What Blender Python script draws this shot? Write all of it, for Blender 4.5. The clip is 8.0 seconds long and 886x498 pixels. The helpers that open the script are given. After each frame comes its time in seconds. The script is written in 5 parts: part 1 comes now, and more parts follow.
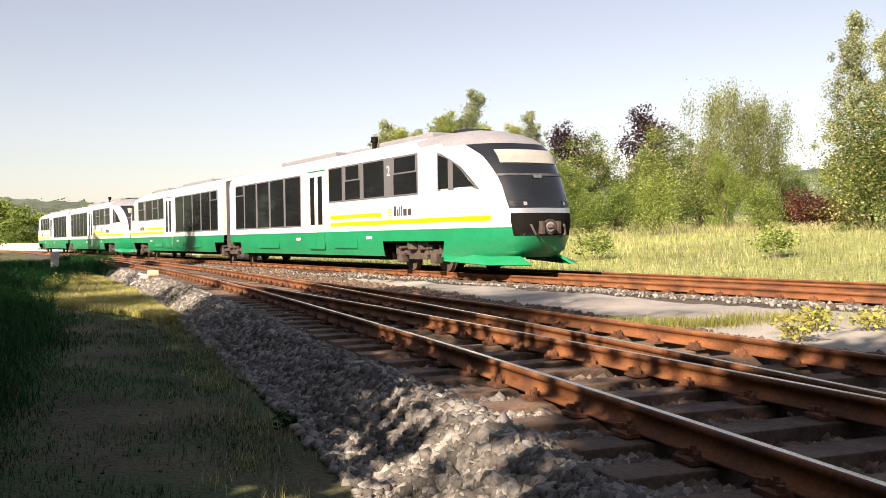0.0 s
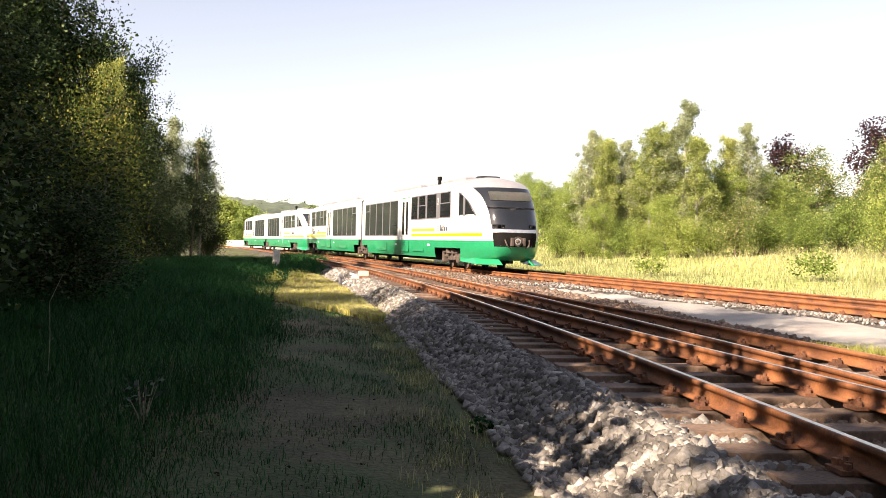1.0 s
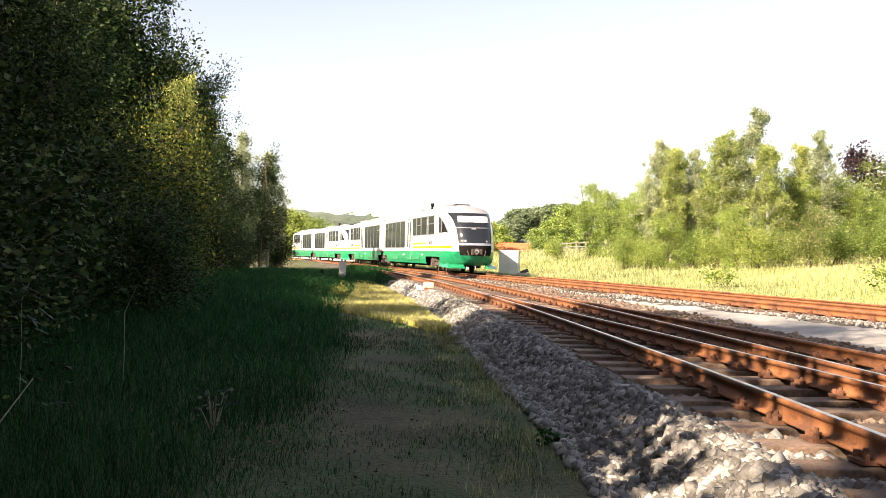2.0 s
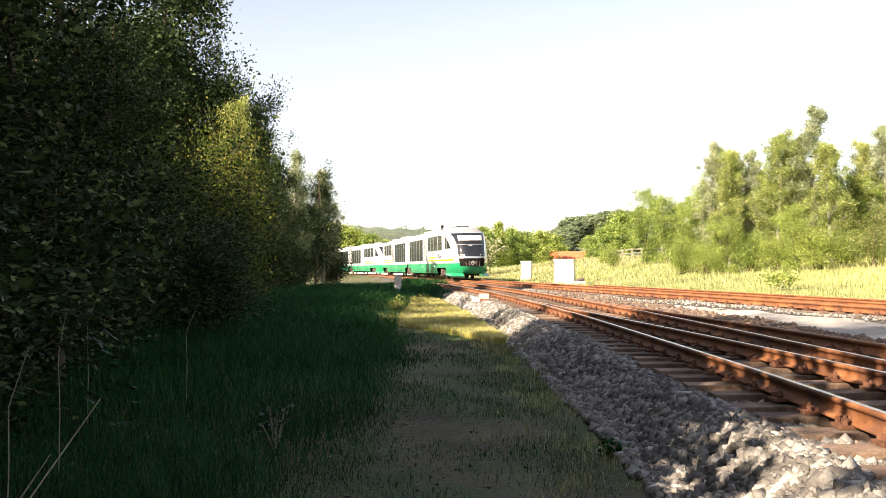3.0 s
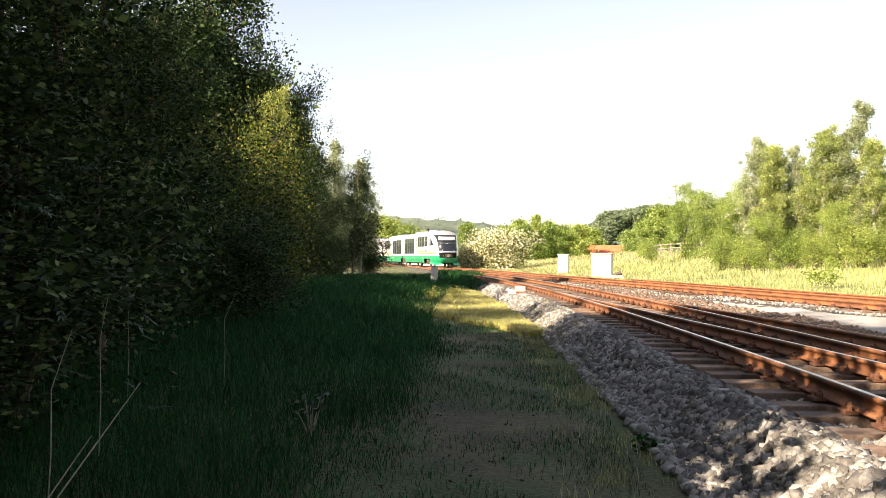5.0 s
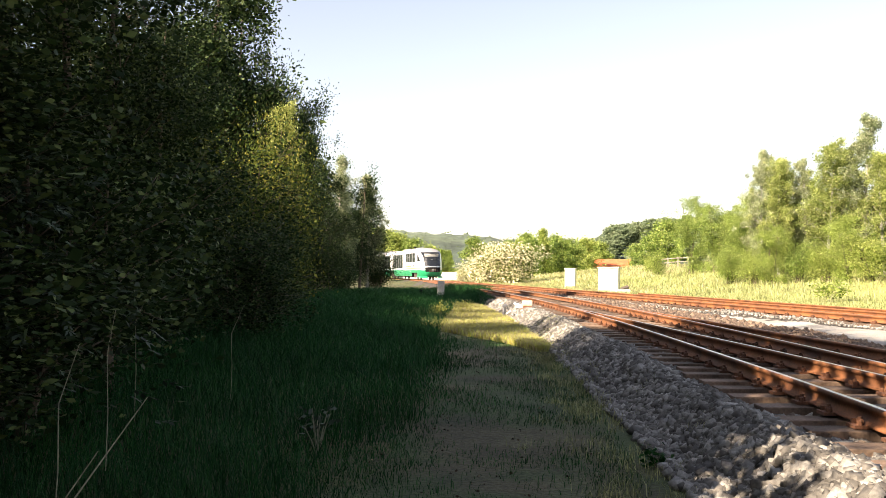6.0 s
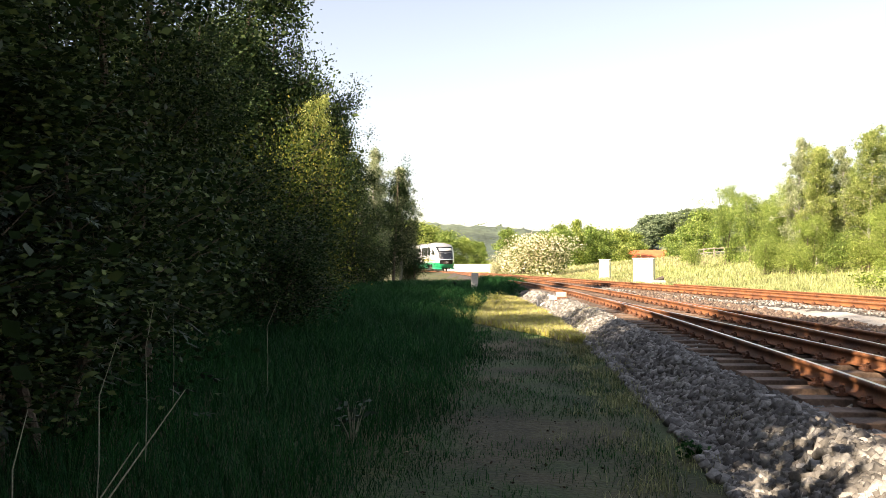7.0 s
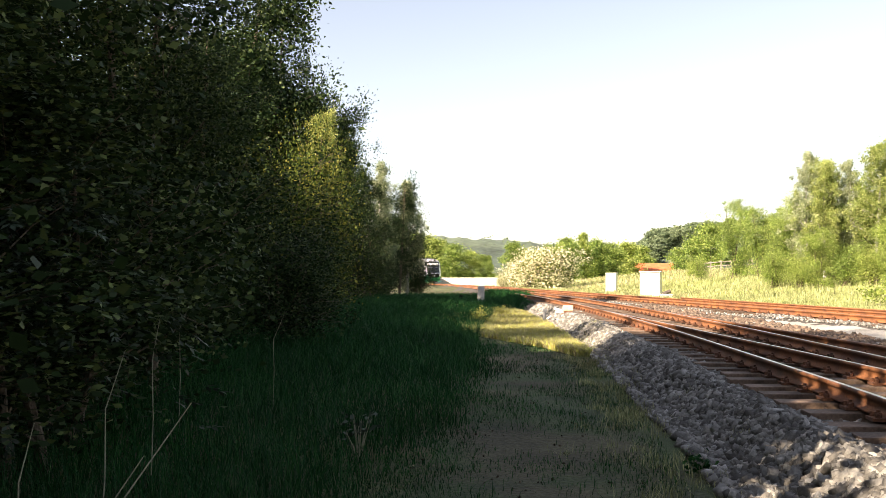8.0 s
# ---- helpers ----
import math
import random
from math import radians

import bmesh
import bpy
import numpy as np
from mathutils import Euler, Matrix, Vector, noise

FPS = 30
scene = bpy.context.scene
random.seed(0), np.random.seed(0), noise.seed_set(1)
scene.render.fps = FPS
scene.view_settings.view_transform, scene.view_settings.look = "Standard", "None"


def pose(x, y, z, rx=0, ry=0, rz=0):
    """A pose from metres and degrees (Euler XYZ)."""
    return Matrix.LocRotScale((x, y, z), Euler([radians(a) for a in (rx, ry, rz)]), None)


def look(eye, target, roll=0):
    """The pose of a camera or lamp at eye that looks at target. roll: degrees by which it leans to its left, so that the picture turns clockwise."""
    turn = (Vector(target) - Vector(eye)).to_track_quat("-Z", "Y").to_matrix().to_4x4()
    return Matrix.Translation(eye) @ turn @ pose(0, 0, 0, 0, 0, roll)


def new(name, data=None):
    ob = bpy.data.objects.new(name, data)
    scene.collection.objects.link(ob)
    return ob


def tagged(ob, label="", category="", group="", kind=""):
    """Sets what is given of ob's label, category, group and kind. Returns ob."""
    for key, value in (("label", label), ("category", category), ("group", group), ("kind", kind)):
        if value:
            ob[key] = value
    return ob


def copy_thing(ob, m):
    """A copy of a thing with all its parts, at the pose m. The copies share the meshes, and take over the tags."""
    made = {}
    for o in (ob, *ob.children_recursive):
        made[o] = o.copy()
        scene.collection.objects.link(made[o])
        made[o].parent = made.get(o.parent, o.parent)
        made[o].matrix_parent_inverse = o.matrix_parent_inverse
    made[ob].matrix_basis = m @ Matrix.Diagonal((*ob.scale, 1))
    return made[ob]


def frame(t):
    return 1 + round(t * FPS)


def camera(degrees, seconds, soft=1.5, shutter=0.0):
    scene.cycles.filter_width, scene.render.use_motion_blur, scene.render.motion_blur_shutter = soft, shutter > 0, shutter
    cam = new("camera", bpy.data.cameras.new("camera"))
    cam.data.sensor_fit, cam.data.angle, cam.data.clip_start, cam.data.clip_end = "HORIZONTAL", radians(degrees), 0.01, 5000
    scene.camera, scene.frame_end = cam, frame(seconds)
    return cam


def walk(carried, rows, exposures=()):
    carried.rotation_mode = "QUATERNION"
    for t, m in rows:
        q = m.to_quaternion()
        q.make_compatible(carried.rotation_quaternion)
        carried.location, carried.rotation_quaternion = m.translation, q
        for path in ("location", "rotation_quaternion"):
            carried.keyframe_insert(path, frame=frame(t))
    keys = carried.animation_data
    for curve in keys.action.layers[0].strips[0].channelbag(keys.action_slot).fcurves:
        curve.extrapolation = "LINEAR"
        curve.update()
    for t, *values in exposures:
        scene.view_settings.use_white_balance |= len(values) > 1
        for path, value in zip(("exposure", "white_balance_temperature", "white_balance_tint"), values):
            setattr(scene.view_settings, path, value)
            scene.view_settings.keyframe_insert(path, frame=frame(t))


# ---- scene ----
cam = camera(52.24, 8.0, soft=0.85)
EYE = (0.0, 0.0, 0.98)
# seconds, heading to the left, tilt up, lean to the left (degrees)
PATH = [(0, -17.67, -0.83, -0.91), (0.5, -8.65, -0.94, 0.67), (1, -4.84, -0.28, 1.38), (1.5, -2.56, -0.37, 1.06),
        (2, -0.72, 0.35, 1.18), (2.2, 0.14, 0.16, 0.89), (3.3, 3.48, 1.27, -0.28), (3.5, 3.95, 0.95, 0.32),
        (4, 4.57, 1.19, 0.66), (4.5, 4.84, 0.95, 0.88), (4.7, 5.01, 0.42, 0.45), (5.8, 5.12, 1.34, 0.26),
        (6, 5.48, 1.44, 0.24), (6.5, 6.17, 1.28, -0.09), (7, 7.60, 0.94, -0.13), (7.5, 8.34, 1.51, -0.44),
        (8, 8.00, 1.78, -0.09)]


def gaze(yaw, tilt, lean):
    y, p = radians(yaw), radians(tilt)
    way = Vector((-math.sin(y) * math.cos(p), math.cos(y) * math.cos(p), math.sin(p)))
    return look(EYE, Vector(EYE) + 10 * way, lean)


walk(cam, [(t, gaze(y, p, r)) for t, y, p, r in PATH],
     exposures=[(0, 1.2, 7300, 20), (0.5, 1.38, 7300, 20), (1.0, 1.68, 7400, 22), (2.0, 1.9, 7400, 19), (4.0, 1.92, 7400, 17), (8.0, 1.86, 7350, 16)])

# ---- light ----
SUN_TRAVEL = -50.0   # heading of the sunlight, degrees to the left of +y
SUN_HEIGHT = 35.0
world = bpy.data.worlds.new("world")
scene.world = world
world.use_nodes = True
wn = world.node_tree
sky = wn.nodes.new("ShaderNodeTexSky")
sky.sky_type, sky.sun_disc = "NISHITA", False
sky.sun_elevation = radians(SUN_HEIGHT)
_sx, _sy = math.sin(radians(SUN_TRAVEL)), -math.cos(radians(SUN_TRAVEL))   # direction to the sun, flat
sky.sun_rotation = math.atan2(_sx, _sy)
sky.air_density, sky.dust_density, sky.ozone_density = 1.0, 0.9, 1.0
bg = wn.nodes["Background"]
bg.inputs["Strength"].default_value = 0.072
sky_pale = wn.nodes.new("ShaderNodeHueSaturation")          # desaturates the sky towards the white of overexposure
sky_pale.inputs["Saturation"].default_value, sky_pale.inputs["Value"].default_value = 0.7, 1.0
wn.links.new(sky.outputs[0], sky_pale.inputs["Color"])
wn.links.new(sky_pale.outputs[0], bg.inputs["Color"])
sun_data = bpy.data.lights.new("sun", "SUN")
sun_data.energy, sun_data.angle, sun_data.color = 5.0, radians(0.5), (1.0, 0.9, 0.75)
sun = new("sun", sun_data)
_h = math.cos(radians(SUN_HEIGHT))
sun.matrix_basis = look((_sx * _h * 60, _sy * _h * 60, math.sin(radians(SUN_HEIGHT)) * 60), (0, 0, 0))


# ---- materials ----
def material(name, base, rough=0.7, metal=0.0, vary=0.3, scale=4.0, fine=60.0, bump=0.2, dist=0.01, second=None,
             second_at=0.55, per="none", spec=0.5, coat=0.0, fine_vary=0.25, clear=0.0):
    """Two scales of colour variation, an optional second colour in patches, and a bump."""
    m = bpy.data.materials.new(name)
    m.use_nodes = True
    nt = m.node_tree
    n, l = nt.nodes, nt.links
    p = n["Principled BSDF"]
    p.inputs["Roughness"].default_value, p.inputs["Metallic"].default_value = rough, metal
    p.inputs["Specular IOR Level"].default_value = spec
    p.inputs["Coat Weight"].default_value = coat
    tc = n.new("ShaderNodeTexCoord")
    big = n.new("ShaderNodeTexNoise")
    big.inputs["Scale"].default_value, big.inputs["Detail"].default_value = scale, 5
    small = n.new("ShaderNodeTexNoise")
    small.inputs["Scale"].default_value, small.inputs["Detail"].default_value = fine, 3
    for q in (big, small):
        l.new(tc.outputs["Object"], q.inputs["Vector"])
    ramp = n.new("ShaderNodeMapRange")
    ramp.inputs[1].default_value, ramp.inputs[2].default_value = 0.3, 0.7
    ramp.inputs[3].default_value, ramp.inputs[4].default_value = 1 - vary, 1 + vary
    l.new(big.outputs["Fac"], ramp.inputs[0])
    ramp2 = n.new("ShaderNodeMapRange")
    ramp2.inputs[1].default_value, ramp2.inputs[2].default_value = 0.3, 0.7
    ramp2.inputs[3].default_value, ramp2.inputs[4].default_value = 1 - fine_vary, 1 + fine_vary
    l.new(small.outputs["Fac"], ramp2.inputs[0])
    mul = n.new("ShaderNodeMath")
    mul.operation = "MULTIPLY"
    l.new(ramp.outputs[0], mul.inputs[0])
    l.new(ramp2.outputs[0], mul.inputs[1])
    fac = mul.outputs[0]
    if per != "none":
        if per == "object":
            src = n.new("ShaderNodeObjectInfo").outputs["Random"]
        else:
            src = n.new("ShaderNodeNewGeometry").outputs["Random Per Island"]
        r3 = n.new("ShaderNodeMapRange")
        r3.inputs[3].default_value, r3.inputs[4].default_value = 0.6, 1.4
        l.new(src, r3.inputs[0])
        m3 = n.new("ShaderNodeMath")
        m3.operation = "MULTIPLY"
        l.new(fac, m3.inputs[0])
        l.new(r3.outputs[0], m3.inputs[1])
        fac = m3.outputs[0]
    col = n.new("ShaderNodeRGB")
    col.outputs[0].default_value = (*base, 1)
    out = col.outputs[0]
    if second:
        mix0 = n.new("ShaderNodeMix")
        mix0.data_type = "RGBA"
        sel = n.new("ShaderNodeMapRange")
        sel.inputs[1].default_value, sel.inputs[2].default_value = second_at - 0.06, second_at + 0.06
        pat = n.new("ShaderNodeTexNoise")
        pat.inputs["Scale"].default_value, pat.inputs["Detail"].default_value = scale * 0.6, 6
        l.new(tc.outputs["Object"], pat.inputs["Vector"])
        if per == "island":
            l.new(src, sel.inputs[0])
        else:
            l.new(pat.outputs["Fac"], sel.inputs[0])
        l.new(sel.outputs[0], mix0.inputs["Factor"])
        l.new(out, mix0.inputs["A"])
        mix0.inputs["B"].default_value = (*second, 1)
        out = mix0.outputs["Result"]
    if clear:                       # every plant has its own shade of green
        oi = n.new("ShaderNodeObjectInfo")
        hue = n.new("ShaderNodeHueSaturation")
        for inp, lo, hi in (("Hue", 0.484, 0.51), ("Value", 1.2, 0.85)):
            mr = n.new("ShaderNodeMapRange")
            mr.inputs[3].default_value, mr.inputs[4].default_value = lo, hi
            l.new(oi.outputs["Random"], mr.inputs[0])
            l.new(mr.outputs[0], hue.inputs[inp])
        l.new(out, hue.inputs["Color"])
        out = hue.outputs[0]
    mix = n.new("ShaderNodeVectorMath")
    mix.operation = "SCALE"
    l.new(out, mix.inputs[0])
    l.new(fac, mix.inputs["Scale"])
    l.new(mix.outputs[0], p.inputs["Base Color"])
    if bump:
        b = n.new("ShaderNodeBump")
        b.inputs["Strength"].default_value, b.inputs["Distance"].default_value = bump, dist
        l.new(small.outputs["Fac"], b.inputs["Height"])
        l.new(b.outputs[0], p.inputs["Normal"])
    if clear:
        tr = n.new("ShaderNodeBsdfTranslucent")
        l.new(mix.outputs[0], tr.inputs["Color"])
        sh = n.new("ShaderNodeMixShader")
        sh.inputs[0].default_value = clear
        l.new(p.outputs[0], sh.inputs[1])
        l.new(tr.outputs[0], sh.inputs[2])
        l.new(sh.outputs[0], n["Material Output"].inputs["Surface"])
    return m


def leaf_material(name, base, second, at=0.7, clear=0.35):
    return material(name, base, 0.55, vary=0.35, scale=0.35, fine=3.0, bump=0, per="island", second=second, second_at=at, clear=clear, spec=0.1)


M = dict(
    white=material("white_paint", (0.78, 0.78, 0.76), 0.3, vary=0.04, scale=0.6, fine=9, bump=0.0, coat=0.3, fine_vary=0.03),
    green=material("green_paint", (0.002, 0.24, 0.105), 0.35, vary=0.12, scale=0.8, fine=14, bump=0.0, coat=0.3, fine_vary=0.08),
    yellow=material("yellow_paint", (0.85, 0.72, 0.01), 0.35, vary=0.05, scale=2, bump=0.0, fine_vary=0.04),
    roofgrey=material("roof_grey_paint", (0.25, 0.25, 0.265), 0.45, vary=0.1, scale=1.2, fine=20, bump=0.03),
    frame=material("window_frame_grey", (0.13, 0.135, 0.145), 0.45, vary=0.05, scale=3, bump=0.0),
    glass=material("dark_tinted_glass", (0.012, 0.014, 0.016), 0.04, vary=0.2, scale=0.8, bump=0.0, spec=0.8),
    mask=material("charcoal_paint", (0.028, 0.03, 0.034), 0.25, vary=0.1, scale=2, bump=0.0, coat=0.4),
    black=material("black_underframe", (0.01, 0.0095, 0.009), 0.9, spec=0.1, vary=0.3, scale=3, fine=40, bump=0.3),
    bogie=material("dusty_bogie_steel", (0.075, 0.058, 0.048), 0.75, vary=0.4, scale=5, fine=40, bump=0.4),
    blind=material("pale_sun_blind", (0.62, 0.61, 0.58), 0.8, vary=0.08, scale=2, bump=0.05),
    silver=material("silver_trim", (0.55, 0.56, 0.58), 0.3, metal=0.7, vary=0.05, scale=5, bump=0.0),
    rubber=material("gangway_rubber", (0.06, 0.06, 0.063), 0.8, vary=0.2, scale=4, bump=0.2),
    lamp=material("headlight_glass", (0.6, 0.62, 0.62), 0.1, vary=0.05, scale=9, bump=0.0),
    ink=material("dark_lettering", (0.05, 0.05, 0.06), 0.5, vary=0.05, scale=9, bump=0.0),
    rust=material("rusty_rail_steel", (0.2, 0.076, 0.027), 0.75, vary=0.35, scale=2.5, fine=45, bump=0.25, second=(0.13, 0.05, 0.022), second_at=0.54),
    railtop=material("polished_rail_head", (0.62, 0.56, 0.5), 0.28, metal=0.9, vary=0.15, scale=3, fine=60, bump=0.05),
    rusttop=material("rusty_rail_head", (0.34, 0.15, 0.07), 0.55, metal=0.3, vary=0.3, scale=3, fine=60, bump=0.1),
    clamp=material("rusty_rail_clamp", (0.12, 0.05, 0.025), 0.8, vary=0.3, scale=14, fine=80, bump=0.3, per="object"),
    sleeper=material("weathered_wooden_sleeper", (0.15, 0.10, 0.07), 0.85, vary=0.4, scale=3, fine=35, bump=0.6, dist=0.012, per="object", second=(0.07, 0.045, 0.03)),
    # many stones take the dark second tone, to deepen shade in the gaps
    stone=material("ballast_stone", (0.35, 0.335, 0.305), 0.85, vary=0.35, scale=3, fine=50, bump=0.3, per="island", second=(0.10, 0.093, 0.083), second_at=0.43),
    trackstone=material("rust_stained_stone", (0.2, 0.145, 0.105), 0.9, vary=0.35, scale=3, fine=50, bump=0.3, per="island", second=(0.09, 0.06, 0.045), second_at=0.5),
    # bed is darkened to stand for the shade between the stones
    ballast=material("ballast_bed_gap_shade", (0.075, 0.068, 0.06), 0.9, vary=0.3, scale=1.5, fine=28, bump=1.0, dist=0.05, second=(0.07, 0.055, 0.045), fine_vary=0.5),
    gravel=material("fine_grey_gravel", (0.31, 0.295, 0.27), 0.95, vary=0.22, scale=0.9, fine=70, bump=0.5, dist=0.01, second=(0.27, 0.25, 0.225), fine_vary=0.3),
    # earth and turf are darkened to carry part of the trees' shade
    earth=material("trodden_earth", (0.074, 0.066, 0.032), 0.95, vary=0.35, scale=1.1, fine=25, bump=0.6, dist=0.03, second=(0.045, 0.064, 0.02), second_at=0.46, fine_vary=0.4),
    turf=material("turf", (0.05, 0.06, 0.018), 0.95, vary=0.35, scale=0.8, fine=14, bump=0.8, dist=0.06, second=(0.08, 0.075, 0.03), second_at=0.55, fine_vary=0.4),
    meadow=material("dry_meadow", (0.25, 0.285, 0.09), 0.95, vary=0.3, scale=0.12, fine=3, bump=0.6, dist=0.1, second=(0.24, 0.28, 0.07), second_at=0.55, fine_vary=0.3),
    # green blades are darkened to carry the shade below the trees
    blade=leaf_material("grass_blade_shade_green", (0.011, 0.064, 0.018), (0.026, 0.092, 0.024), 0.64, 0.3),
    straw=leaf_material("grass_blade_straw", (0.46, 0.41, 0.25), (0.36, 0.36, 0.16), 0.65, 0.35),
    meadowblade=leaf_material("meadow_blade", (0.23, 0.26, 0.115), (0.33, 0.33, 0.165), 0.6, 0.35),
    # yellow-green, brightened so that the lit tongue looks sunlit
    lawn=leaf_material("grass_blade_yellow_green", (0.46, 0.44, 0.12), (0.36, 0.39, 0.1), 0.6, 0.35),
    birchleaf=leaf_material("birch_leaf", (0.22, 0.28, 0.08), (0.38, 0.4, 0.15), 0.72),
    weepleaf=leaf_material("weeping_birch_leaf", (0.16, 0.20, 0.06), (0.26, 0.27, 0.1), 0.7),
    coniferleaf=leaf_material("conifer_leaf", (0.08, 0.12, 0.03), (0.12, 0.17, 0.04), 0.6),
    # the hazy air of the distance is mixed into this leaf colour
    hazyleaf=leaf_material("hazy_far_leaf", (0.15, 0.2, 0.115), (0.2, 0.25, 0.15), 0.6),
    # the wood's shade is put into this colour, sun flecks into its second
    darkleaf=leaf_material("shade_toned_broad_leaf", (0.02, 0.042, 0.013), (0.066, 0.094, 0.032), 0.76, 0.22),
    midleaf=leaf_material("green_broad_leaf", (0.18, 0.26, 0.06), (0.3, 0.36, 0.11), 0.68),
    # sunlight on the wood's edge is put into this yellow
    sunnyleaf=leaf_material("sunlit_toned_leaf", (0.08, 0.115, 0.022), (0.2, 0.19, 0.04), 0.76),
    chestleaf=leaf_material("chestnut_leaf", (0.13, 0.19, 0.05), (0.4, 0.36, 0.18), 0.84),
    copper=leaf_material("copper_beech_leaf", (0.03, 0.017, 0.023), (0.055, 0.028, 0.03), 0.6, 0.2),
    paleleaf=leaf_material("silvery_leaf", (0.23, 0.28, 0.14), (0.4, 0.42, 0.27), 0.68),
    blossom=leaf_material("blossoming_bush_leaf", (0.17, 0.22, 0.05), (0.66, 0.62, 0.44), 0.45),
    elderleaf=material("elder_leaf", (0.036, 0.058, 0.036), 0.5, vary=0.35, scale=0.6, fine=3.0, bump=0, per="island", second=(0.075, 0.105, 0.078), second_at=0.75, clear=0.15, spec=0.3),
    litter=leaf_material("dead_leaf", (0.05, 0.035, 0.02), (0.16, 0.13, 0.08), 0.8, 0.1),
    redleaf=leaf_material("red_shrub_leaf", (0.09, 0.03, 0.03), (0.14, 0.06, 0.03), 0.6),
    bark=material("brown_bark", (0.12, 0.09, 0.065), 0.9, vary=0.3, scale=3, fine=25, bump=0.8, dist=0.02),
    birchbark=material("white_birch_bark", (0.36, 0.34, 0.30), 0.8, vary=0.2, scale=3, fine=14, bump=0.3, second=(0.07, 0.06, 0.05), second_at=0.62),
    # bluish tone puts the hazy distance into the hill's own colour
    hill=material("far_hazy_wooded_hill", (0.045, 0.065, 0.05), 0.95, vary=0.35, scale=0.03, fine=0.25, bump=0.6, dist=2.0, second=(0.09, 0.12, 0.08)),
    pasture=material("far_pasture", (0.15, 0.18, 0.085), 0.95, vary=0.15, scale=0.05, fine=0.6, bump=0.2, dist=0.3),
    concrete=material("pale_concrete", (0.5, 0.48, 0.44), 0.85, vary=0.15, scale=2, fine=30, bump=0.3, second=(0.38, 0.37, 0.34)),
    cabinet=material("pale_grey_cabinet_paint", (0.62, 0.62, 0.58), 0.5, vary=0.06, scale=2, bump=0.02),
    tile=material("orange_roof_tile", (0.56, 0.13, 0.05), 0.8, vary=0.2, scale=1, fine=10, bump=0.3),
    render=material("white_house_render", (0.75, 0.73, 0.68), 0.85, vary=0.06, scale=1, bump=0.05),
    timber=material("weathered_fence_timber", (0.26, 0.23, 0.19), 0.85, vary=0.25, scale=2, fine=20, bump=0.3),
    switchyellow=material("weathered_yellow_paint", (0.62, 0.52, 0.37), 0.6, vary=0.15, scale=6, bump=0.1),
    stalk=material("dry_stalk", (0.30, 0.28, 0.20), 0.9, vary=0.2, scale=4, bump=0.1),
)


# ---- mesh helpers ----
def fast_mesh(name, verts, faces, mats):
    """A mesh from vertex and face arrays, all faces with the same number of corners."""
    verts, faces = np.asarray(verts, np.float32), np.asarray(faces, np.int32)
    k = faces.shape[1]
    me = bpy.data.meshes.new(name)
    me.vertices.add(len(verts))
    me.vertices.foreach_set("co", verts.ravel())
    me.loops.add(faces.size)
    me.loops.foreach_set("vertex_index", faces.ravel())
    me.polygons.add(len(faces))
    me.polygons.foreach_set("loop_start", np.arange(0, faces.size, k, dtype=np.int32))
    for m in (mats if isinstance(mats, (list, tuple)) else [mats]):
        me.materials.append(m)
    me.update(calc_edges=True)
    me.validate()
    return me


def mesh_of(name, bm, mat, smooth=False):
    me = bpy.data.meshes.new(name)
    bm.normal_update()
    bm.to_mesh(me)
    bm.free()
    for m in (mat if isinstance(mat, (list, tuple)) else [mat]):
        me.materials.append(m)
    if smooth:
        me.polygons.foreach_set("use_smooth", [True] * len(me.polygons))
    return me


def part(name, bm, mat, parent=None, label="", smooth=False):
    me = bm if isinstance(bm, bpy.types.Mesh) else mesh_of(name, bm, mat, smooth)
    ob = new(name, me)
    ob.parent = parent
    if label:
        tagged(ob, label)
    return ob


def add_box(bm, lo, hi, bevel=0.0):
    vs = [bm.verts.new((x, y, z)) for x in (lo[0], hi[0]) for y in (lo[1], hi[1]) for z in (lo[2], hi[2])]
    fs = [bm.faces.new([vs[i] for i in f]) for f in ((0, 1, 3, 2), (4, 6, 7, 5), (0, 4, 5, 1), (2, 3, 7, 6), (0, 2, 6, 4), (1, 5, 7, 3))]
    if bevel:
        bmesh.ops.bevel(bm, geom=list({e for f in fs for e in f.edges}), offset=bevel, segments=2, profile=0.7, affect="EDGES")
    return bm


def box(lo, hi, bevel=0.0):
    return add_box(bmesh.new(), lo, hi, bevel)


def add_tube(bm, pts, radii, sides=6, cap=True):
    pts = [Vector(p) for p in pts]
    rings = []
    for i, p in enumerate(pts):
        a, b = pts[max(0, i - 1)], pts[min(len(pts) - 1, i + 1)]
        t = (b - a).normalized()
        u = t.orthogonal().normalized() if abs(t.z) > 0.95 else t.cross(Vector((0, 0, 1))).normalized()
        w = t.cross(u)
        rings.append([bm.verts.new(p + radii[i] * (u * math.cos(k * math.tau / sides) + w * math.sin(k * math.tau / sides))) for k in range(sides)])
    for r, s in zip(rings, rings[1:]):
        for k in range(sides):
            bm.faces.new((r[k], r[(k + 1) % sides], s[(k + 1) % sides], s[k]))
    if cap:
        bm.faces.new(rings[0][::-1])
        bm.faces.new(rings[-1])
    return bm


def thing(name, label, category, m=None, group="", kind=""):
    ob = new(name)
    if m is not None:
        ob.matrix_basis = m
    return tagged(ob, label, category, group, kind)


# ---- lines of the place ----
HEAD = radians(13.3)
AHEAD = Vector((-math.sin(HEAD), math.cos(HEAD), 0))     # along the main line, away from the eye
ASIDE = Vector((math.cos(HEAD), math.sin(HEAD), 0))      # across it, to the far side
MAIN = 13.45


def main_point(a, off=0.0):
    lat = MAIN + off - (0.00108 * (a - 85) ** 2 if a > 85 else 0.0)
    return AHEAD * a + ASIDE * lat


